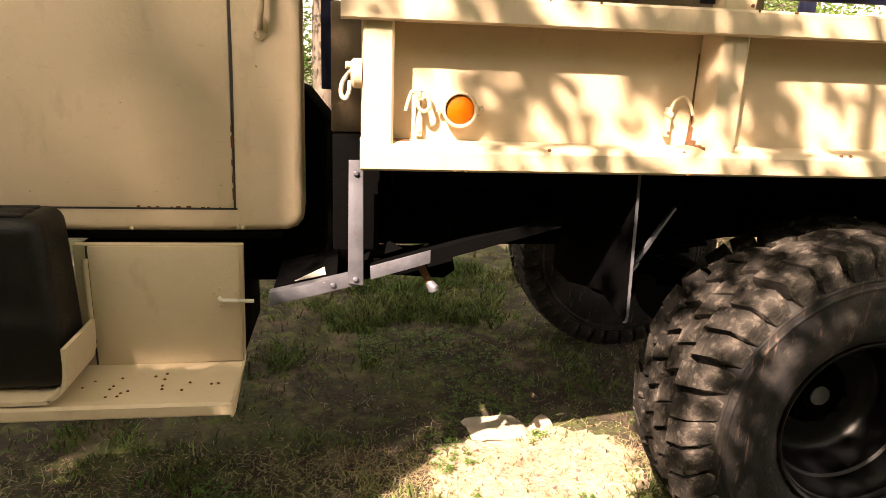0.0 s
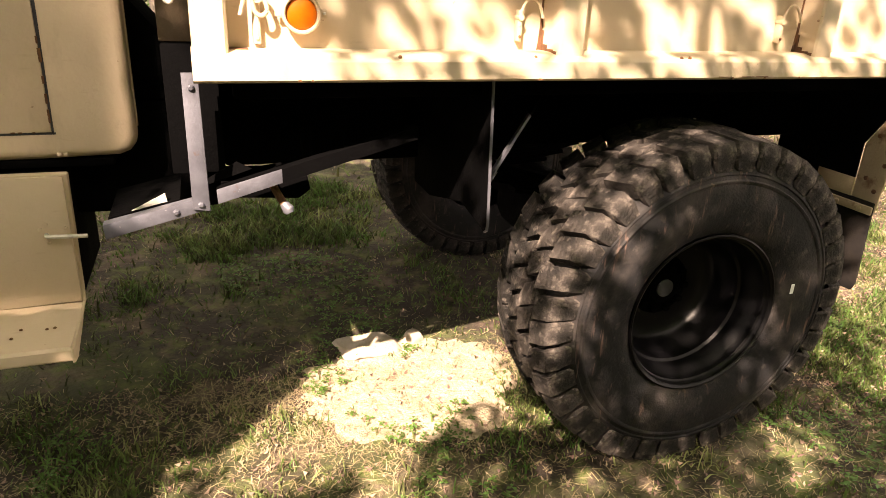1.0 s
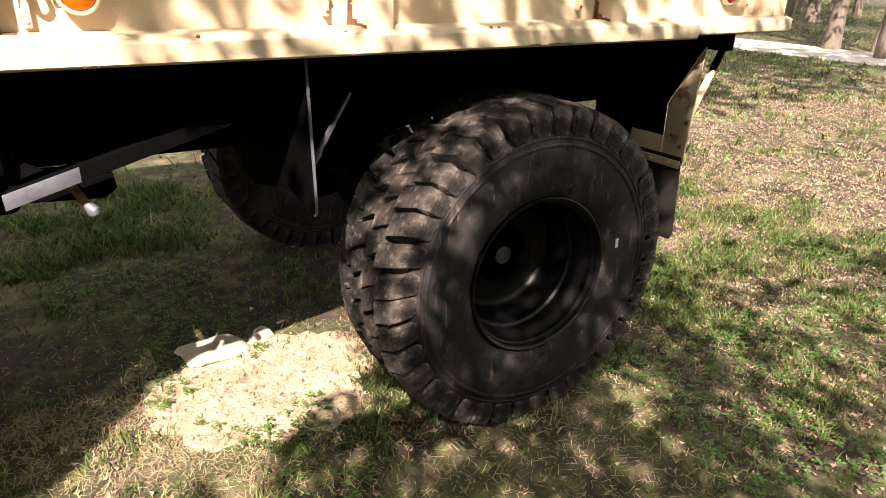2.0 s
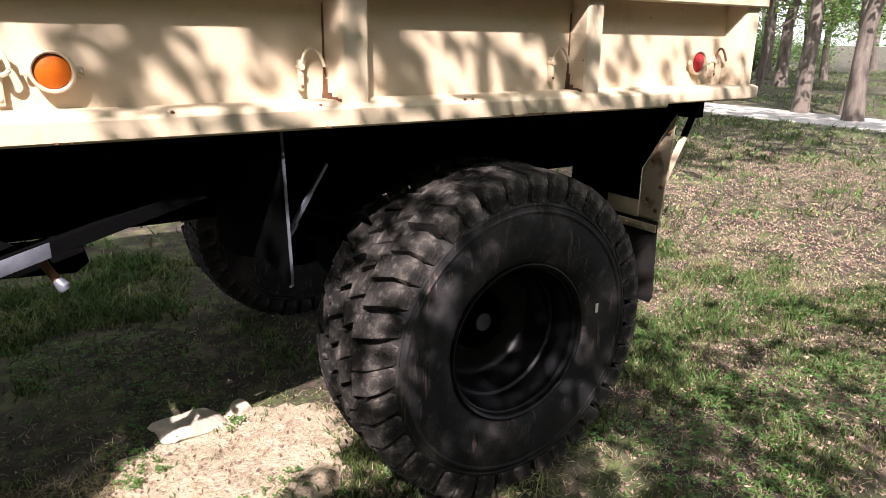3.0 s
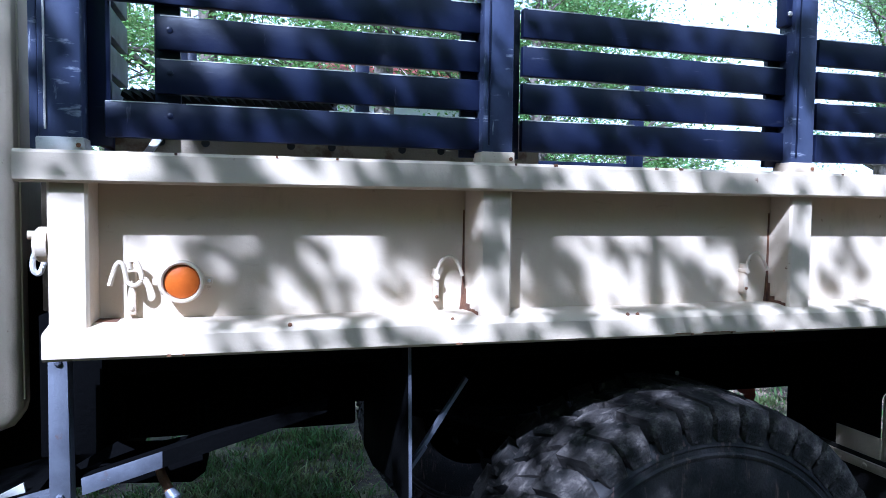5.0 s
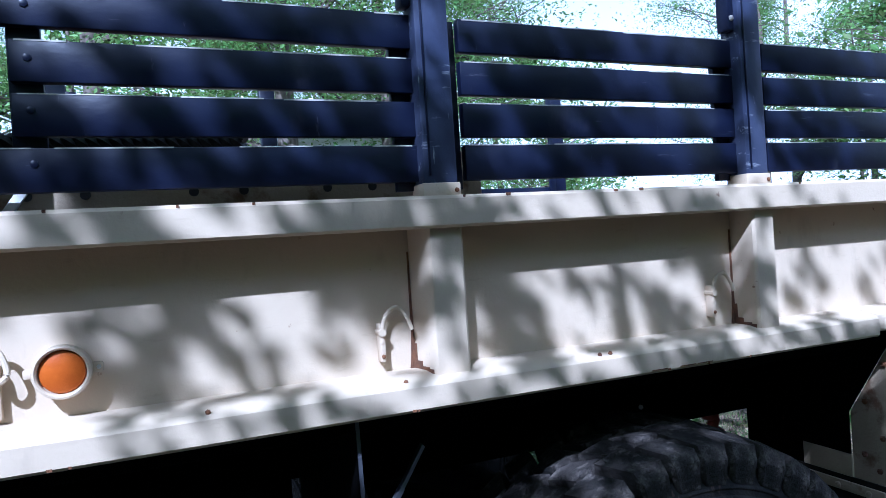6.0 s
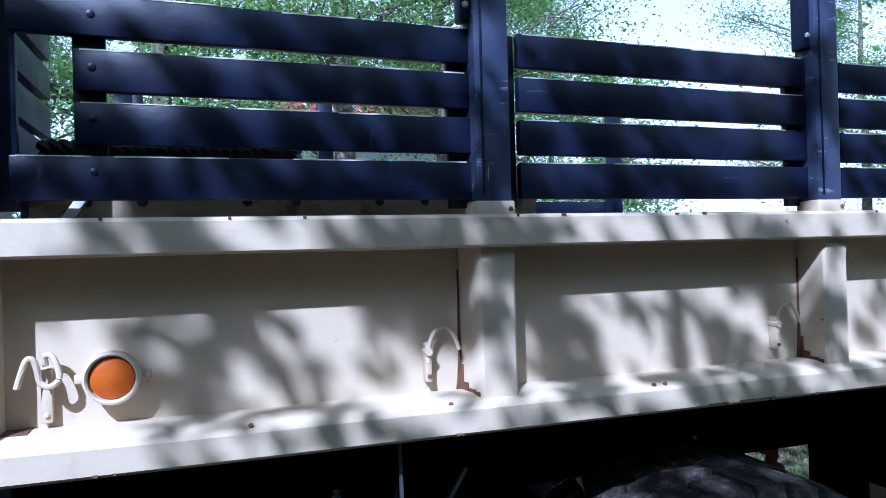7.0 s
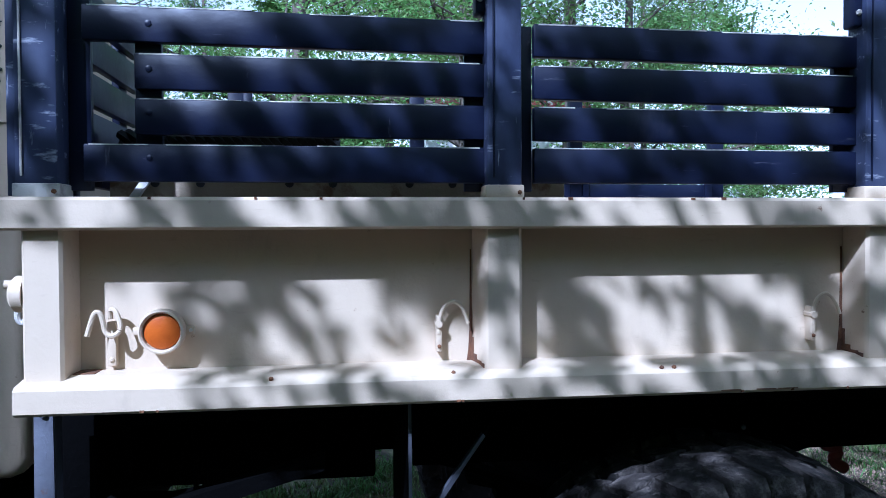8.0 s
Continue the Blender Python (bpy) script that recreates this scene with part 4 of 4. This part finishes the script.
        tip = base + Vector((math.cos(a) * reach, math.sin(a) * reach, reach * rnd.uniform(0.1, 0.6)))
        mid = (base + tip) / 2 + Vector((rnd.uniform(-0.2, 0.2), rnd.uniform(-0.2, 0.2), rnd.uniform(-0.1, 0.3)))
        r0 = trunk_r * (1 - 0.8 * f) * 0.45
        bl = curve_points([base, mid, tip], 3)
        tube(bl, [max(r0 * (1 - 0.85 * q / (len(bl) - 1)), 0.008) for q in range(len(bl))], 6, bm)
        for q in range(8):
            p = base.lerp(tip, rnd.uniform(0.35, 1.1)) + Vector((rnd.gauss(0, 0.3), rnd.gauss(0, 0.3), rnd.gauss(0, 0.25))) * reach * 0.4
            centres.append((*p, rnd.uniform(0.12, 0.3) * max(reach, 1.0)))
            fork = base.lerp(tip, rnd.uniform(0.4, 0.9))
            kink = (fork + p) / 2 + Vector((rnd.gauss(0, 0.12), rnd.gauss(0, 0.12), rnd.gauss(0, 0.12)))
            tube([fork, kink, p, p + (p - kink) * 0.5 + Vector((rnd.gauss(0, 0.1), rnd.gauss(0, 0.1), 0.05))], [0.020, 0.014, 0.009, 0.005], 4, bm)
    part("trunk", bm, BARK, t)
    c = new("crown", crown_leaves(centres, leaves, leaf_size, rnd))
    c.parent = t
    return t


pines = [tree((15.07, 7.46, 0), 15, 0.155, 3.5, 3.2, 3200, 0.10, 21, "tall straight tree with pale bark beside the drive", (0.35, 0.1)),
         tree((14.4, 5.9, 0), 14, 0.17, 4.0, 3.0, 3200, 0.10, 22, "tall leaning tree with sunlit pale bark", (0.7, -0.3)),
         tree((15.6, 6.75, 0), 11, 0.085, 1.9, 2.8, 4200, 0.10, 23, "slim dark-barked young tree", (0.25, 0)),
         tree((1.75, 11.2, 0), 13, 0.24, 3.0, 4.2, 24000, 0.046, 24, "broad tree with furrowed bark and low leafy limbs"),
         tree((5.6, 13.2, 0), 12, 0.15, 1.6, 4.2, 24000, 0.046, 25, "leafy spring tree with thin bare twigs"),
         # first stands out of view; copies of it also screen the sky
         tree((-14.0, -8.5, 0), 12, 0.2, 1.6, 4.6, 9000, 0.13, 26, "dense broad-leaved tree at the lawn's edge")]
rnd = random.Random(5)
spots = [(28.8, 17.3), (24, 13.5), (31, 12), (38, 16), (35, 24), (44, 20), (27, 22), (48, 30), (15, 24), (11, 21), (5.5, 17), (3.5, 22), (-1.5, 14), (-4.5, 18), (-3, 25), (1, 29), (8, 30), (14, 34), (18, 15.5),
         (-9, 15), (-11, 24), (52, 16), (56, 26), (33, 18), (-6.5, 11.5), (4.3, 13.4), (-16, 20), (8.5, 19.5)]
for k, (x, y) in enumerate(spots):
    src = pines[k % 2] if x > 18 and k % 3 else pines[3 + k % 2] if y < 23 else pines[5]
    sc = rnd.uniform(0.85, 1.3)
    copy_thing(src, pose(x, y, 0, 0, 0, rnd.uniform(0, 360)) @ Matrix.Diagonal((sc, sc, sc, 1)))


# unseen rows behind and left of the viewer, added to cut sky light
for k in range(10):
    copy_thing(pines[5], pose(-20 + 3.8 * k, -14.5 - 2.5 * (k % 2), 0, 0, 0, 40 * k) @ Matrix.Diagonal((1.25, 1.25, 1.0, 1)))
for k in range(9):
    copy_thing(pines[5], pose(-13 + 3.3 * k, -7.6 - 0.8 * (k % 2), 0, 0, 0, 77 * k) @ Matrix.Diagonal((0.75, 0.75, 0.55, 1)))
for x, y in ((-10, -3), (-12, 4)):
    copy_thing(pines[5], pose(x, y, 0, 0, 0, 37 * x))


for x, y, k in ((19.5, 11.5, 2), (21, 8.2, 2), (26, 13.6, 4), (23.5, 10.4, 2), (30, 15.2, 4), (35, 20, 2), (24, 16.5, 2)):
    copy_thing(pines[k], pose(x, y, 0, 0, 0, 53 * x))


def shrub(at, size, seed):
    rnd = random.Random(seed)
    t = thing("shrub", "leafy green shrub at the edge of the wood", "shrub", at, group="shrubs at the wood's edge")
    bm, centres = None, []
    for k in range(11):
        a, r = rnd.uniform(0, 6.283), rnd.uniform(0.2, 1.0) * size
        tip = Vector((math.cos(a) * r, math.sin(a) * r, rnd.uniform(0.3, 1.1) * size))
        bm = tube(curve_points([(0, 0, -0.03), tip * 0.5 + Vector((0, 0, 0.15)), tip], 3), [0.03, 0.026, 0.022, 0.018, 0.014, 0.01, 0.006], 5, bm)
        centres += [(*(tip * f), 0.22 * size) for f in (0.6, 0.85, 1.0)]
    part("stems", bm, BARK, t)
    c = new("crown", crown_leaves(centres, 2600, 0.06, rnd))
    c.parent = t
    return t


bushes = [shrub((5.2, 12.0, 0), 1.3, 61), shrub((9.0, 15.0, 0), 1.6, 62)]
for k in range(26):
    x = -14 + 2.3 * k + rnd.uniform(-0.8, 0.8)
    y = 15 + 8 * rnd.random() + (6 if x > 14 else 0)
    if k % 2:
        copy_thing(bushes[1], pose(1.5 + 0.52 * k, 10.8 + 1.6 * rnd.random(), 0, 0, 0, 71 * k))
    sc = rnd.uniform(0.8, 1.7)
    copy_thing(bushes[k % 2], pose(x, y, 0, 0, 0, rnd.uniform(0, 360)) @ Matrix.Diagonal((sc, sc, sc, 1)))


# unseen shrubs behind the viewer, added to block the low sky
for k in range(15):
    copy_thing(bushes[k % 2], pose(-15 + 2.1 * k, -9.5 - 2.5 * rnd.random(), 0, 0, 0, 67 * k) @ Matrix.Diagonal((2.0, 2.0, 2.4, 1)))


def shade_tree():
    """An unseen tree behind the viewer, its leaves set along the sun's rays to shade truck and lawn."""
    rnd = random.Random(77)
    t = thing("tree", "unseen tree added behind the viewer to dapple truck and lawn", "tree", (-7.6, -6.0, 0), group="trees round the lawn")
    inv = Vector((7.6, 6.0, 0))
    bm = tube([(0, 0, -0.05), (0.05, 0, 1.5), (0.1, 0.1, 3.5), (0.3, 0.2, 5.5), (0.5, 0.4, 8)], [0.42, 0.34, 0.30, 0.24, 0.12], 14)
    verts, faces = [], []
    made = 0
    for _ in range(190000):
        u, v = rnd.uniform(-4.6, 6.0), rnd.uniform(-2.6, 3.3)
        p, q = u * 0.60 - v * 0.80, u * 0.80 + v * 0.60
        q += 0.07 * noise.noise((u * 2.3, v * 2.3, 6)) + 0.03 * noise.noise((u * 6, v * 6, 2))
        d = 0.5 + 0.30 * noise.noise((q * 2.6, p * 1.2, 1.7)) + 0.60 * noise.noise((q * 9.5, p * 3.0, 5.1)) + 0.75 * noise.noise((q * 24, p * 7.0, 2.3)) + 0.3 * noise.noise((q * 50, p * 16, 7.7))
        # windows that open or close the leaves for each sunlit or shaded spot
        if math.hypot(u - 0.45, v - 0.69) < 0.15:
            d += 1.5
        d += 0.5 * max(0.0, min(1.0, (-1.45 - u) / 0.08))
        if u < -1.42 and v > 0.95:
            continue
        if v < 1.25:
            if -1.22 - (1.12 - v) * 0.18 < u < -0.36 - 0.55 * max(0.0, 0.6 - v) - 0.2 * max(0.0, v - 0.7) and v > 0.24:
                d -= 2.0
        elif v < 1.66 and -1.30 < u < -0.70 - (v - 1.42) * 0.45:
            d -= 2.0
        if -1.6 < u < -1.10 and 1.68 < v < 2.10:
            d += 1.6
        if -1.75 < u < -1.31 and 0.52 < v < 1.06:
            d += 1.2
        if math.hypot(u + 0.915, v - 1.93) < 0.045:
            d -= 2.0
        elif -0.92 < u < -0.80 and 1.88 < v < 2.15:
            d += 1.2
        if abs(q - 0.60) < 0.045 and -1.75 < p < -1.38:
            d -= 0.9
        if -2.85 < u < -2.45 and 0.9 < v < 1.15:
            d -= 2.0
        if 1.05 < u < 1.75 and 1.2 < v < 1.8:
            d -= 0.35
        if -0.10 < u < 0.03 and 1.35 < v < 1.72:
            d -= 0.2
        if -0.33 < u < -0.12 and 1.38 < v < 1.62:
            d -= 0.2
        if math.hypot(u - 0.64, v - 0.42) < 0.58:
            d += 0.25
        if 0.42 < u < 1.12 and 0.62 < v < 1.12:
            d += 0.55
        if 1.06 < u < 1.29 and 0.9 < v < 1.33:
            d += 1.2
        if u > 0.1 and v > 1.2:
            d -= 0.05
        if u > 1.6 and v < 1.2:
            d -= 0.40
        if v < 0.22 and u > -0.3:
            d += 0.20
        if u > 1.2 and v > 0.6 and not (u < 1.8 and v > 1.2):
            d -= 0.50
        if -0.40 < u < 0.15 and 0.4 < v < 1.15:
            d -= 0.22
        if d < 0.55 + rnd.gauss(0, 0.20):
            continue
        c = Vector((u, 0, v)) + SUN * max(rnd.uniform(3.5, 4.5), (3.1 - v + rnd.uniform(0, 0.4)) / SUN.z) + inv
        s = rnd.uniform(0.022, 0.042) * (2.0 if u < -1.5 and not (-3.0 < u < -2.3 and 0.8 < v < 1.3) else 1.0)
        a = Vector((rnd.gauss(0, 1), rnd.gauss(0, 1), rnd.gauss(0, 0.6))).normalized()
        n = (SUN + Vector((rnd.gauss(0, 0.5), rnd.gauss(0, 0.5), rnd.gauss(0, 0.5)))).normalized()
        w = a.cross(n).normalized()
        b = len(verts)
        verts += [c - a * s, c + w * s * 0.5, c + a * s, c - w * s * 0.5]
        faces += [(b, b + 1, b + 2, b + 3)]
        made += 1
        if made % 700 == 0 and (u < -2.9 or (u < -1.7 and v > 1.4)):
            top = Vector((0.3, 0.2, 5.0))
            tube(curve_points([top, (top + c) / 2 + Vector((0, 0, 0.5)), c], 4), [0.05, 0.048, 0.045, 0.04, 0.035, 0.03, 0.022, 0.015, 0.008], 6, bm)
    # loose leaves far up the sun's rays, added to shade the cab softly
    for k in range(8400):
        u, v = (rnd.uniform(-5.2, -1.38), rnd.uniform(0.93, 3.6)) if k < 7400 else (rnd.uniform(-2.4, -1.5), rnd.uniform(0.95, 1.5))
        c = Vector((u, 0, v)) + SUN * rnd.uniform(24, 32) + inv
        s = rnd.uniform(0.045, 0.07)
        a = Vector((rnd.gauss(0, 1), rnd.gauss(0, 1), rnd.gauss(0, 0.6))).normalized()
        w = a.cross((SUN + Vector((rnd.gauss(0, 0.4), rnd.gauss(0, 0.4), rnd.gauss(0, 0.4)))).normalized()).normalized()
        b = len(verts)
        verts += [c - a * s, c + w * s * 0.5, c + a * s, c - w * s * 0.5]
        faces += [(b, b + 1, b + 2, b + 3)]
    # outer leaves over the lawn behind, added to hold back sky light
    for _ in range(38000):
        u, v = rnd.uniform(-13, 10), rnd.uniform(-20, -2.3) if rnd.random() < 0.86 else rnd.uniform(-2.3, 4.5)
        if v > -2.6 and -4.6 < u < 6.0 and v < 3.3:
            continue
        if (u > 3 and v > -1.5) or (u < -1.4 and v > 0.9):
            continue
        if noise.noise((u * 0.9, v * 0.9, 8)) + 0.5 * noise.noise((u * 2.5, v * 2.5, 3)) < -0.28:
            continue
        c = Vector((u, 0, v)) + SUN * max(5.0, (3.6 - v + rnd.uniform(0, 2.5)) / SUN.z) + inv
        s = rnd.uniform(0.10, 0.17) * (1.5 if v < -8 else 1.0)
        a = Vector((rnd.gauss(0, 1), rnd.gauss(0, 1), rnd.gauss(0, 0.6))).normalized()
        w = a.cross((SUN + Vector((rnd.gauss(0, 0.5), rnd.gauss(0, 0.5), rnd.gauss(0, 0.5)))).normalized()).normalized()
        b = len(verts)
        verts += [c - a * s, c + w * s * 0.5, c + a * s, c - w * s * 0.5]
        faces += [(b, b + 1, b + 2, b + 3)]
    # unseen leaf layer overhead, added to dim the zenith and far lawn
    for _ in range(5500):
        c = Vector((rnd.uniform(-9, 9), rnd.uniform(-3.2, 2.5), rnd.uniform(7.6, 9.6))) + inv
        if noise.noise((c.x * 0.6, c.y * 0.6, 5)) < -0.25:
            continue
        s = rnd.uniform(0.16, 0.26)
        a = Vector((rnd.gauss(0, 1), rnd.gauss(0, 1), rnd.gauss(0, 0.4))).normalized()
        w = a.cross(Vector((rnd.gauss(0, 0.4), rnd.gauss(0, 0.4), 1)).normalized()).normalized()
        b = len(verts)
        verts += [c - a * s, c + w * s * 0.5, c + a * s, c - w * s * 0.5]
        faces += [(b, b + 1, b + 2, b + 3)]
    part("trunk", bm, BARK, t)
    me = bpy.data.meshes.new("crown")
    me.from_pydata([tuple(v) for v in verts], [], faces)
    me.materials.append(LEAF)
    c = new("crown", me)
    c.parent = t


shade_tree()

# ---- shed beyond the truck ----
shed = thing("shed", "white shed with a red metal roof among the trees", "shed", (2.2, 15.5, 0))
part("wall", box((-0.9, 0, -0.05), (2.7, 4, 4.8), 0.02), WHITE, shed)
part("roof", prism([(-0.6, 4.80), (2.0, 5.85), (4.6, 4.80), (4.6, 4.70), (2.0, 5.75), (-0.6, 4.70)], "x", -1.25, 3.1), ROOF_RED, shed, "red sheet-metal roof")
for k in range(7):
    part("roof_rib", prism([(-0.6, 4.85), (2.0, 5.90), (2.0, 5.85), (-0.6, 4.80)], "x", -1.2 + 0.66 * k, -1.16 + 0.66 * k), WHITE, shed)


# ---- bare pale soil in front of the wheel, lightened for the sun on it ----
def bare_patch():
    bm = bmesh.new()
    mid = bm.verts.new((-0.25, 0.68, lumps(-0.25, 0.68) + 0.006))
    rings = []
    for k in range(1, 15):
        ring = []
        for j in range(96):
            a = 2 * math.pi * j / 96
            edge = 1 + 0.22 * noise.noise((math.cos(a) * 1.5, math.sin(a) * 1.5, 3)) + 0.14 * noise.noise((math.cos(a) * 6, math.sin(a) * 6, 9))
            x, y = -0.25 + 0.47 * math.cos(a) * edge * k / 14, 0.68 + 0.39 * math.sin(a) * edge * k / 14
            ring.append(bm.verts.new((x, y, lumps(x, y) + 0.006 + 0.006 * noise.noise((x * 22, y * 22, 1)) - (0.018 if k == 14 else 0))))
        rings.append(ring)
    for j in range(96):
        bm.faces.new((mid, rings[0][j], rings[0][(j + 1) % 96]))
        for r, q in zip(rings, rings[1:]):
            bm.faces.new((r[j], q[j], q[(j + 1) % 96], r[(j + 1) % 96]))
    ob = new("bare_soil", finish("bare_soil", bm, PALE_SOIL, True))
    tagged(ob, "patch of bare pale dry soil, made lighter for the sun on it", "soil", kind="structure")


bare_patch()


def in_patch(x, y):
    return ((x + 0.25) / 0.46) ** 2 + ((y - 0.68) / 0.38) ** 2 < 0.52 + 0.6 * noise.noise((x * 6, y * 6, 2))


# ---- grass, clover and litter ----
def scatter():
    rnd = np.random.RandomState(9)
    gv, gf, cv, cf, lv, lf, sv, sf = [], [], [], [], [], [], [], []

    def green(x, y):
        bare = math.exp(-((x + 0.25) / 0.55) ** 2 - ((y - 0.72) / 0.42) ** 2)
        lush = math.exp(-((x - 1.3) / 0.9) ** 2 - ((y + 0.25) / 0.6) ** 2)
        dirt = math.exp(-((x + 0.7) / 0.9) ** 2 - ((y - 1.25) / 0.5) ** 2)
        return 0.5 - 0.45 * bare - 0.35 * dirt + 0.04 * lush + 0.45 * noise.noise((x * 0.8, y * 0.8, 11)) + 0.5 * noise.noise((x * 2.6, y * 2.6, 4)) + 0.3 * noise.noise((x * 7, y * 7, 9))

    for _ in range(300000):
        x, y = (rnd.uniform(-2.6, 4.0), rnd.uniform(-0.7, 3.6)) if rnd.rand() < 0.76 else (rnd.uniform(-2, 13), rnd.uniform(-2, 13))
        if in_patch(x, y) and rnd.rand() < 0.82:
            continue
        near = x < 4.0 and y < 3.6
        g = green(x, y)
        if rnd.rand() > max(0.06, min(1.0, (g - 0.45) * 3.0)):
            continue
        h = (0.013 + 0.045 * rnd.rand() ** 2.4) * (0.7 + 0.6 * max(g, 0)) * (1.0 if near else 1.3)
        back = 1.0 + 0.45 * min(1.0, max(0.0, y - 1.2))
        h *= back
        a, w = rnd.uniform(0, 6.283), (0.0022 + 0.0024 * rnd.rand()) * (back if near else 3.0)
        z = lumps(x, y) if -6 < x < 14 and -4 < y < 10 else -0.006
        dx, dy, bx, by = math.cos(a) * w, math.sin(a) * w, rnd.normal(0, 0.75) * h, rnd.normal(0, 0.75) * h
        b = len(gv)
        gv += [(x - dx, y - dy, z - 0.004), (x + dx, y + dy, z - 0.004), (x + dx * 0.7 + bx * 0.4, y + dy * 0.7 + by * 0.4, z + h * 0.65), (x - dx * 0.7 + bx * 0.4, y - dy * 0.7 + by * 0.4, z + h * 0.65), (x + bx, y + by, z + h)]
        gf += [(b, b + 1, b + 2, b + 3), (b + 3, b + 2, b + 4)]
    for _ in range(60000):
        x, y = rnd.uniform(8, 46), rnd.uniform(-6, 38)
        if 12.6 < x < 15.6 or noise.noise((x * 0.25, y * 0.25, 13)) < -0.22:
            continue
        h, a, w = rnd.uniform(0.04, 0.10), rnd.uniform(0, 6.283), rnd.uniform(0.005, 0.013)
        dx, dy, bx, by = math.cos(a) * w, math.sin(a) * w, rnd.normal(0, 0.7) * h, rnd.normal(0, 0.7) * h
        b = len(gv)
        gv += [(x - dx, y - dy, -0.01), (x + dx, y + dy, -0.01), (x + dx * 0.7 + bx, y + dy * 0.7 + by, h * 0.7), (x - dx * 0.7 + bx, y - dy * 0.7 + by, h)]
        gf += [(b, b + 1, b + 2, b + 3)]
    # one share of the straw gathers at the sunlit spot to brighten it
    for k in range(115000):
        x, y = (rnd.uniform(-2.6, 4.0), rnd.uniform(-0.7, 3.6)) if k % 8 < 4 else (rnd.normal(-0.3, 0.5), rnd.normal(0.72, 0.32)) if k % 8 == 4 else (rnd.uniform(1.5, 12), rnd.uniform(-2, 9))
        g = green(x, y)
        # most straw left out under the truck, so the shaded ground looks darker
        if y > 0.9 and x < 0.6 and rnd.rand() < 0.9:
            continue
        if in_patch(x, y) and rnd.rand() < 0.25:
            continue
        if rnd.rand() < (g - 0.45) * 1.6:
            continue
        z, a, ln, w, h = lumps(x, y), rnd.uniform(0, 6.283), rnd.uniform(0.012, 0.05), rnd.uniform(0.0008, 0.0018) * (1 if x < 4 and y < 3.6 else 4.0), rnd.uniform(0.002, 0.018)
        ca, sa = math.cos(a), math.sin(a)
        b = len(sv)
        sv += [(x - sa * w, y + ca * w, z + 0.001), (x + sa * w, y - ca * w, z + 0.001), (x + ca * ln + sa * w * 0.4, y + sa * ln - ca * w * 0.4, z + h), (x + ca * ln - sa * w * 0.4, y + sa * ln + ca * w * 0.4, z + h)]
        sf += [(b, b + 1, b + 2, b + 3)]
    for _ in range(13000):
        x, y = rnd.uniform(-1.6, 3.2), rnd.uniform(-1.0, 2.2)
        if in_patch(x, y) or noise.noise((x * 1.3, y * 1.3, 21)) < 0.14 - 0.3 * math.exp(-((x - 1.3) / 0.9) ** 2 - ((y + 0.25) / 0.6) ** 2):
            continue
        z, h, s = lumps(x, y), rnd.uniform(0.012, 0.04), rnd.uniform(0.006, 0.013)
        for k in range(3):
            a = 2.094 * k + rnd.uniform(-0.3, 0.3) + x * 9
            b = len(cv)
            ca, sa = math.cos(a), math.sin(a)
            cv += [(x, y, z + h), (x + (ca - sa * 0.6) * s, y + (sa + ca * 0.6) * s, z + h + 0.003), (x + ca * 1.7 * s, y + sa * 1.7 * s, z + h + rnd.uniform(-0.004, 0.004)), (x + (ca + sa * 0.6) * s, y + (sa - ca * 0.6) * s, z + h + 0.003)]
            cf += [(b, b + 1, b + 2, b + 3)]
    for _ in range(90000):
        x, y = (rnd.uniform(-3, 5), rnd.uniform(-1, 5)) if rnd.rand() < 0.30 else (rnd.uniform(1.2, 9), rnd.uniform(-1.5, 8))
        # litter thinned here too, to deepen the shade under the truck
        if y > 0.9 and x < 0.6 and rnd.rand() < 0.8:
            continue
        z, s, a = lumps(x, y) + 0.006, rnd.uniform(0.004, 0.014), rnd.uniform(0, 6.283)
        ca, sa, t1, t2 = math.cos(a), math.sin(a), rnd.uniform(0, 0.02), rnd.uniform(0, 0.02)
        wd = rnd.uniform(0.12, 0.5)
        b = len(lv)
        lv += [(x - ca * s, y - sa * s, z + t1), (x - sa * s * wd, y + ca * s * wd, z), (x + ca * s, y + sa * s, z + t2), (x + sa * s * wd, y - ca * s * wd, z + 0.004)]
        lf += [(b, b + 1, b + 2), (b, b + 2, b + 3)]
    for name, v, f, m, label in (("grass", gv, gf, GRASS, "sparse short green and straw-coloured grass blades"), ("dry_grass", sv, sf, STRAW, "flattened straw-coloured dead grass on the soil"), ("clover", cv, cf, CLOVER, "low patches of green clover leaves"), ("leaf_litter", lv, lf, LITTER, "dry brown leaves scattered over the lawn")):
        me = bpy.data.meshes.new(name)
        me.from_pydata([(float(p[0]), float(p[1]), float(p[2])) for p in v], [], f)
        me.materials.append(m)
        tagged(new(name, me), label, name.replace("_", " "), kind="stuff")


scatter()
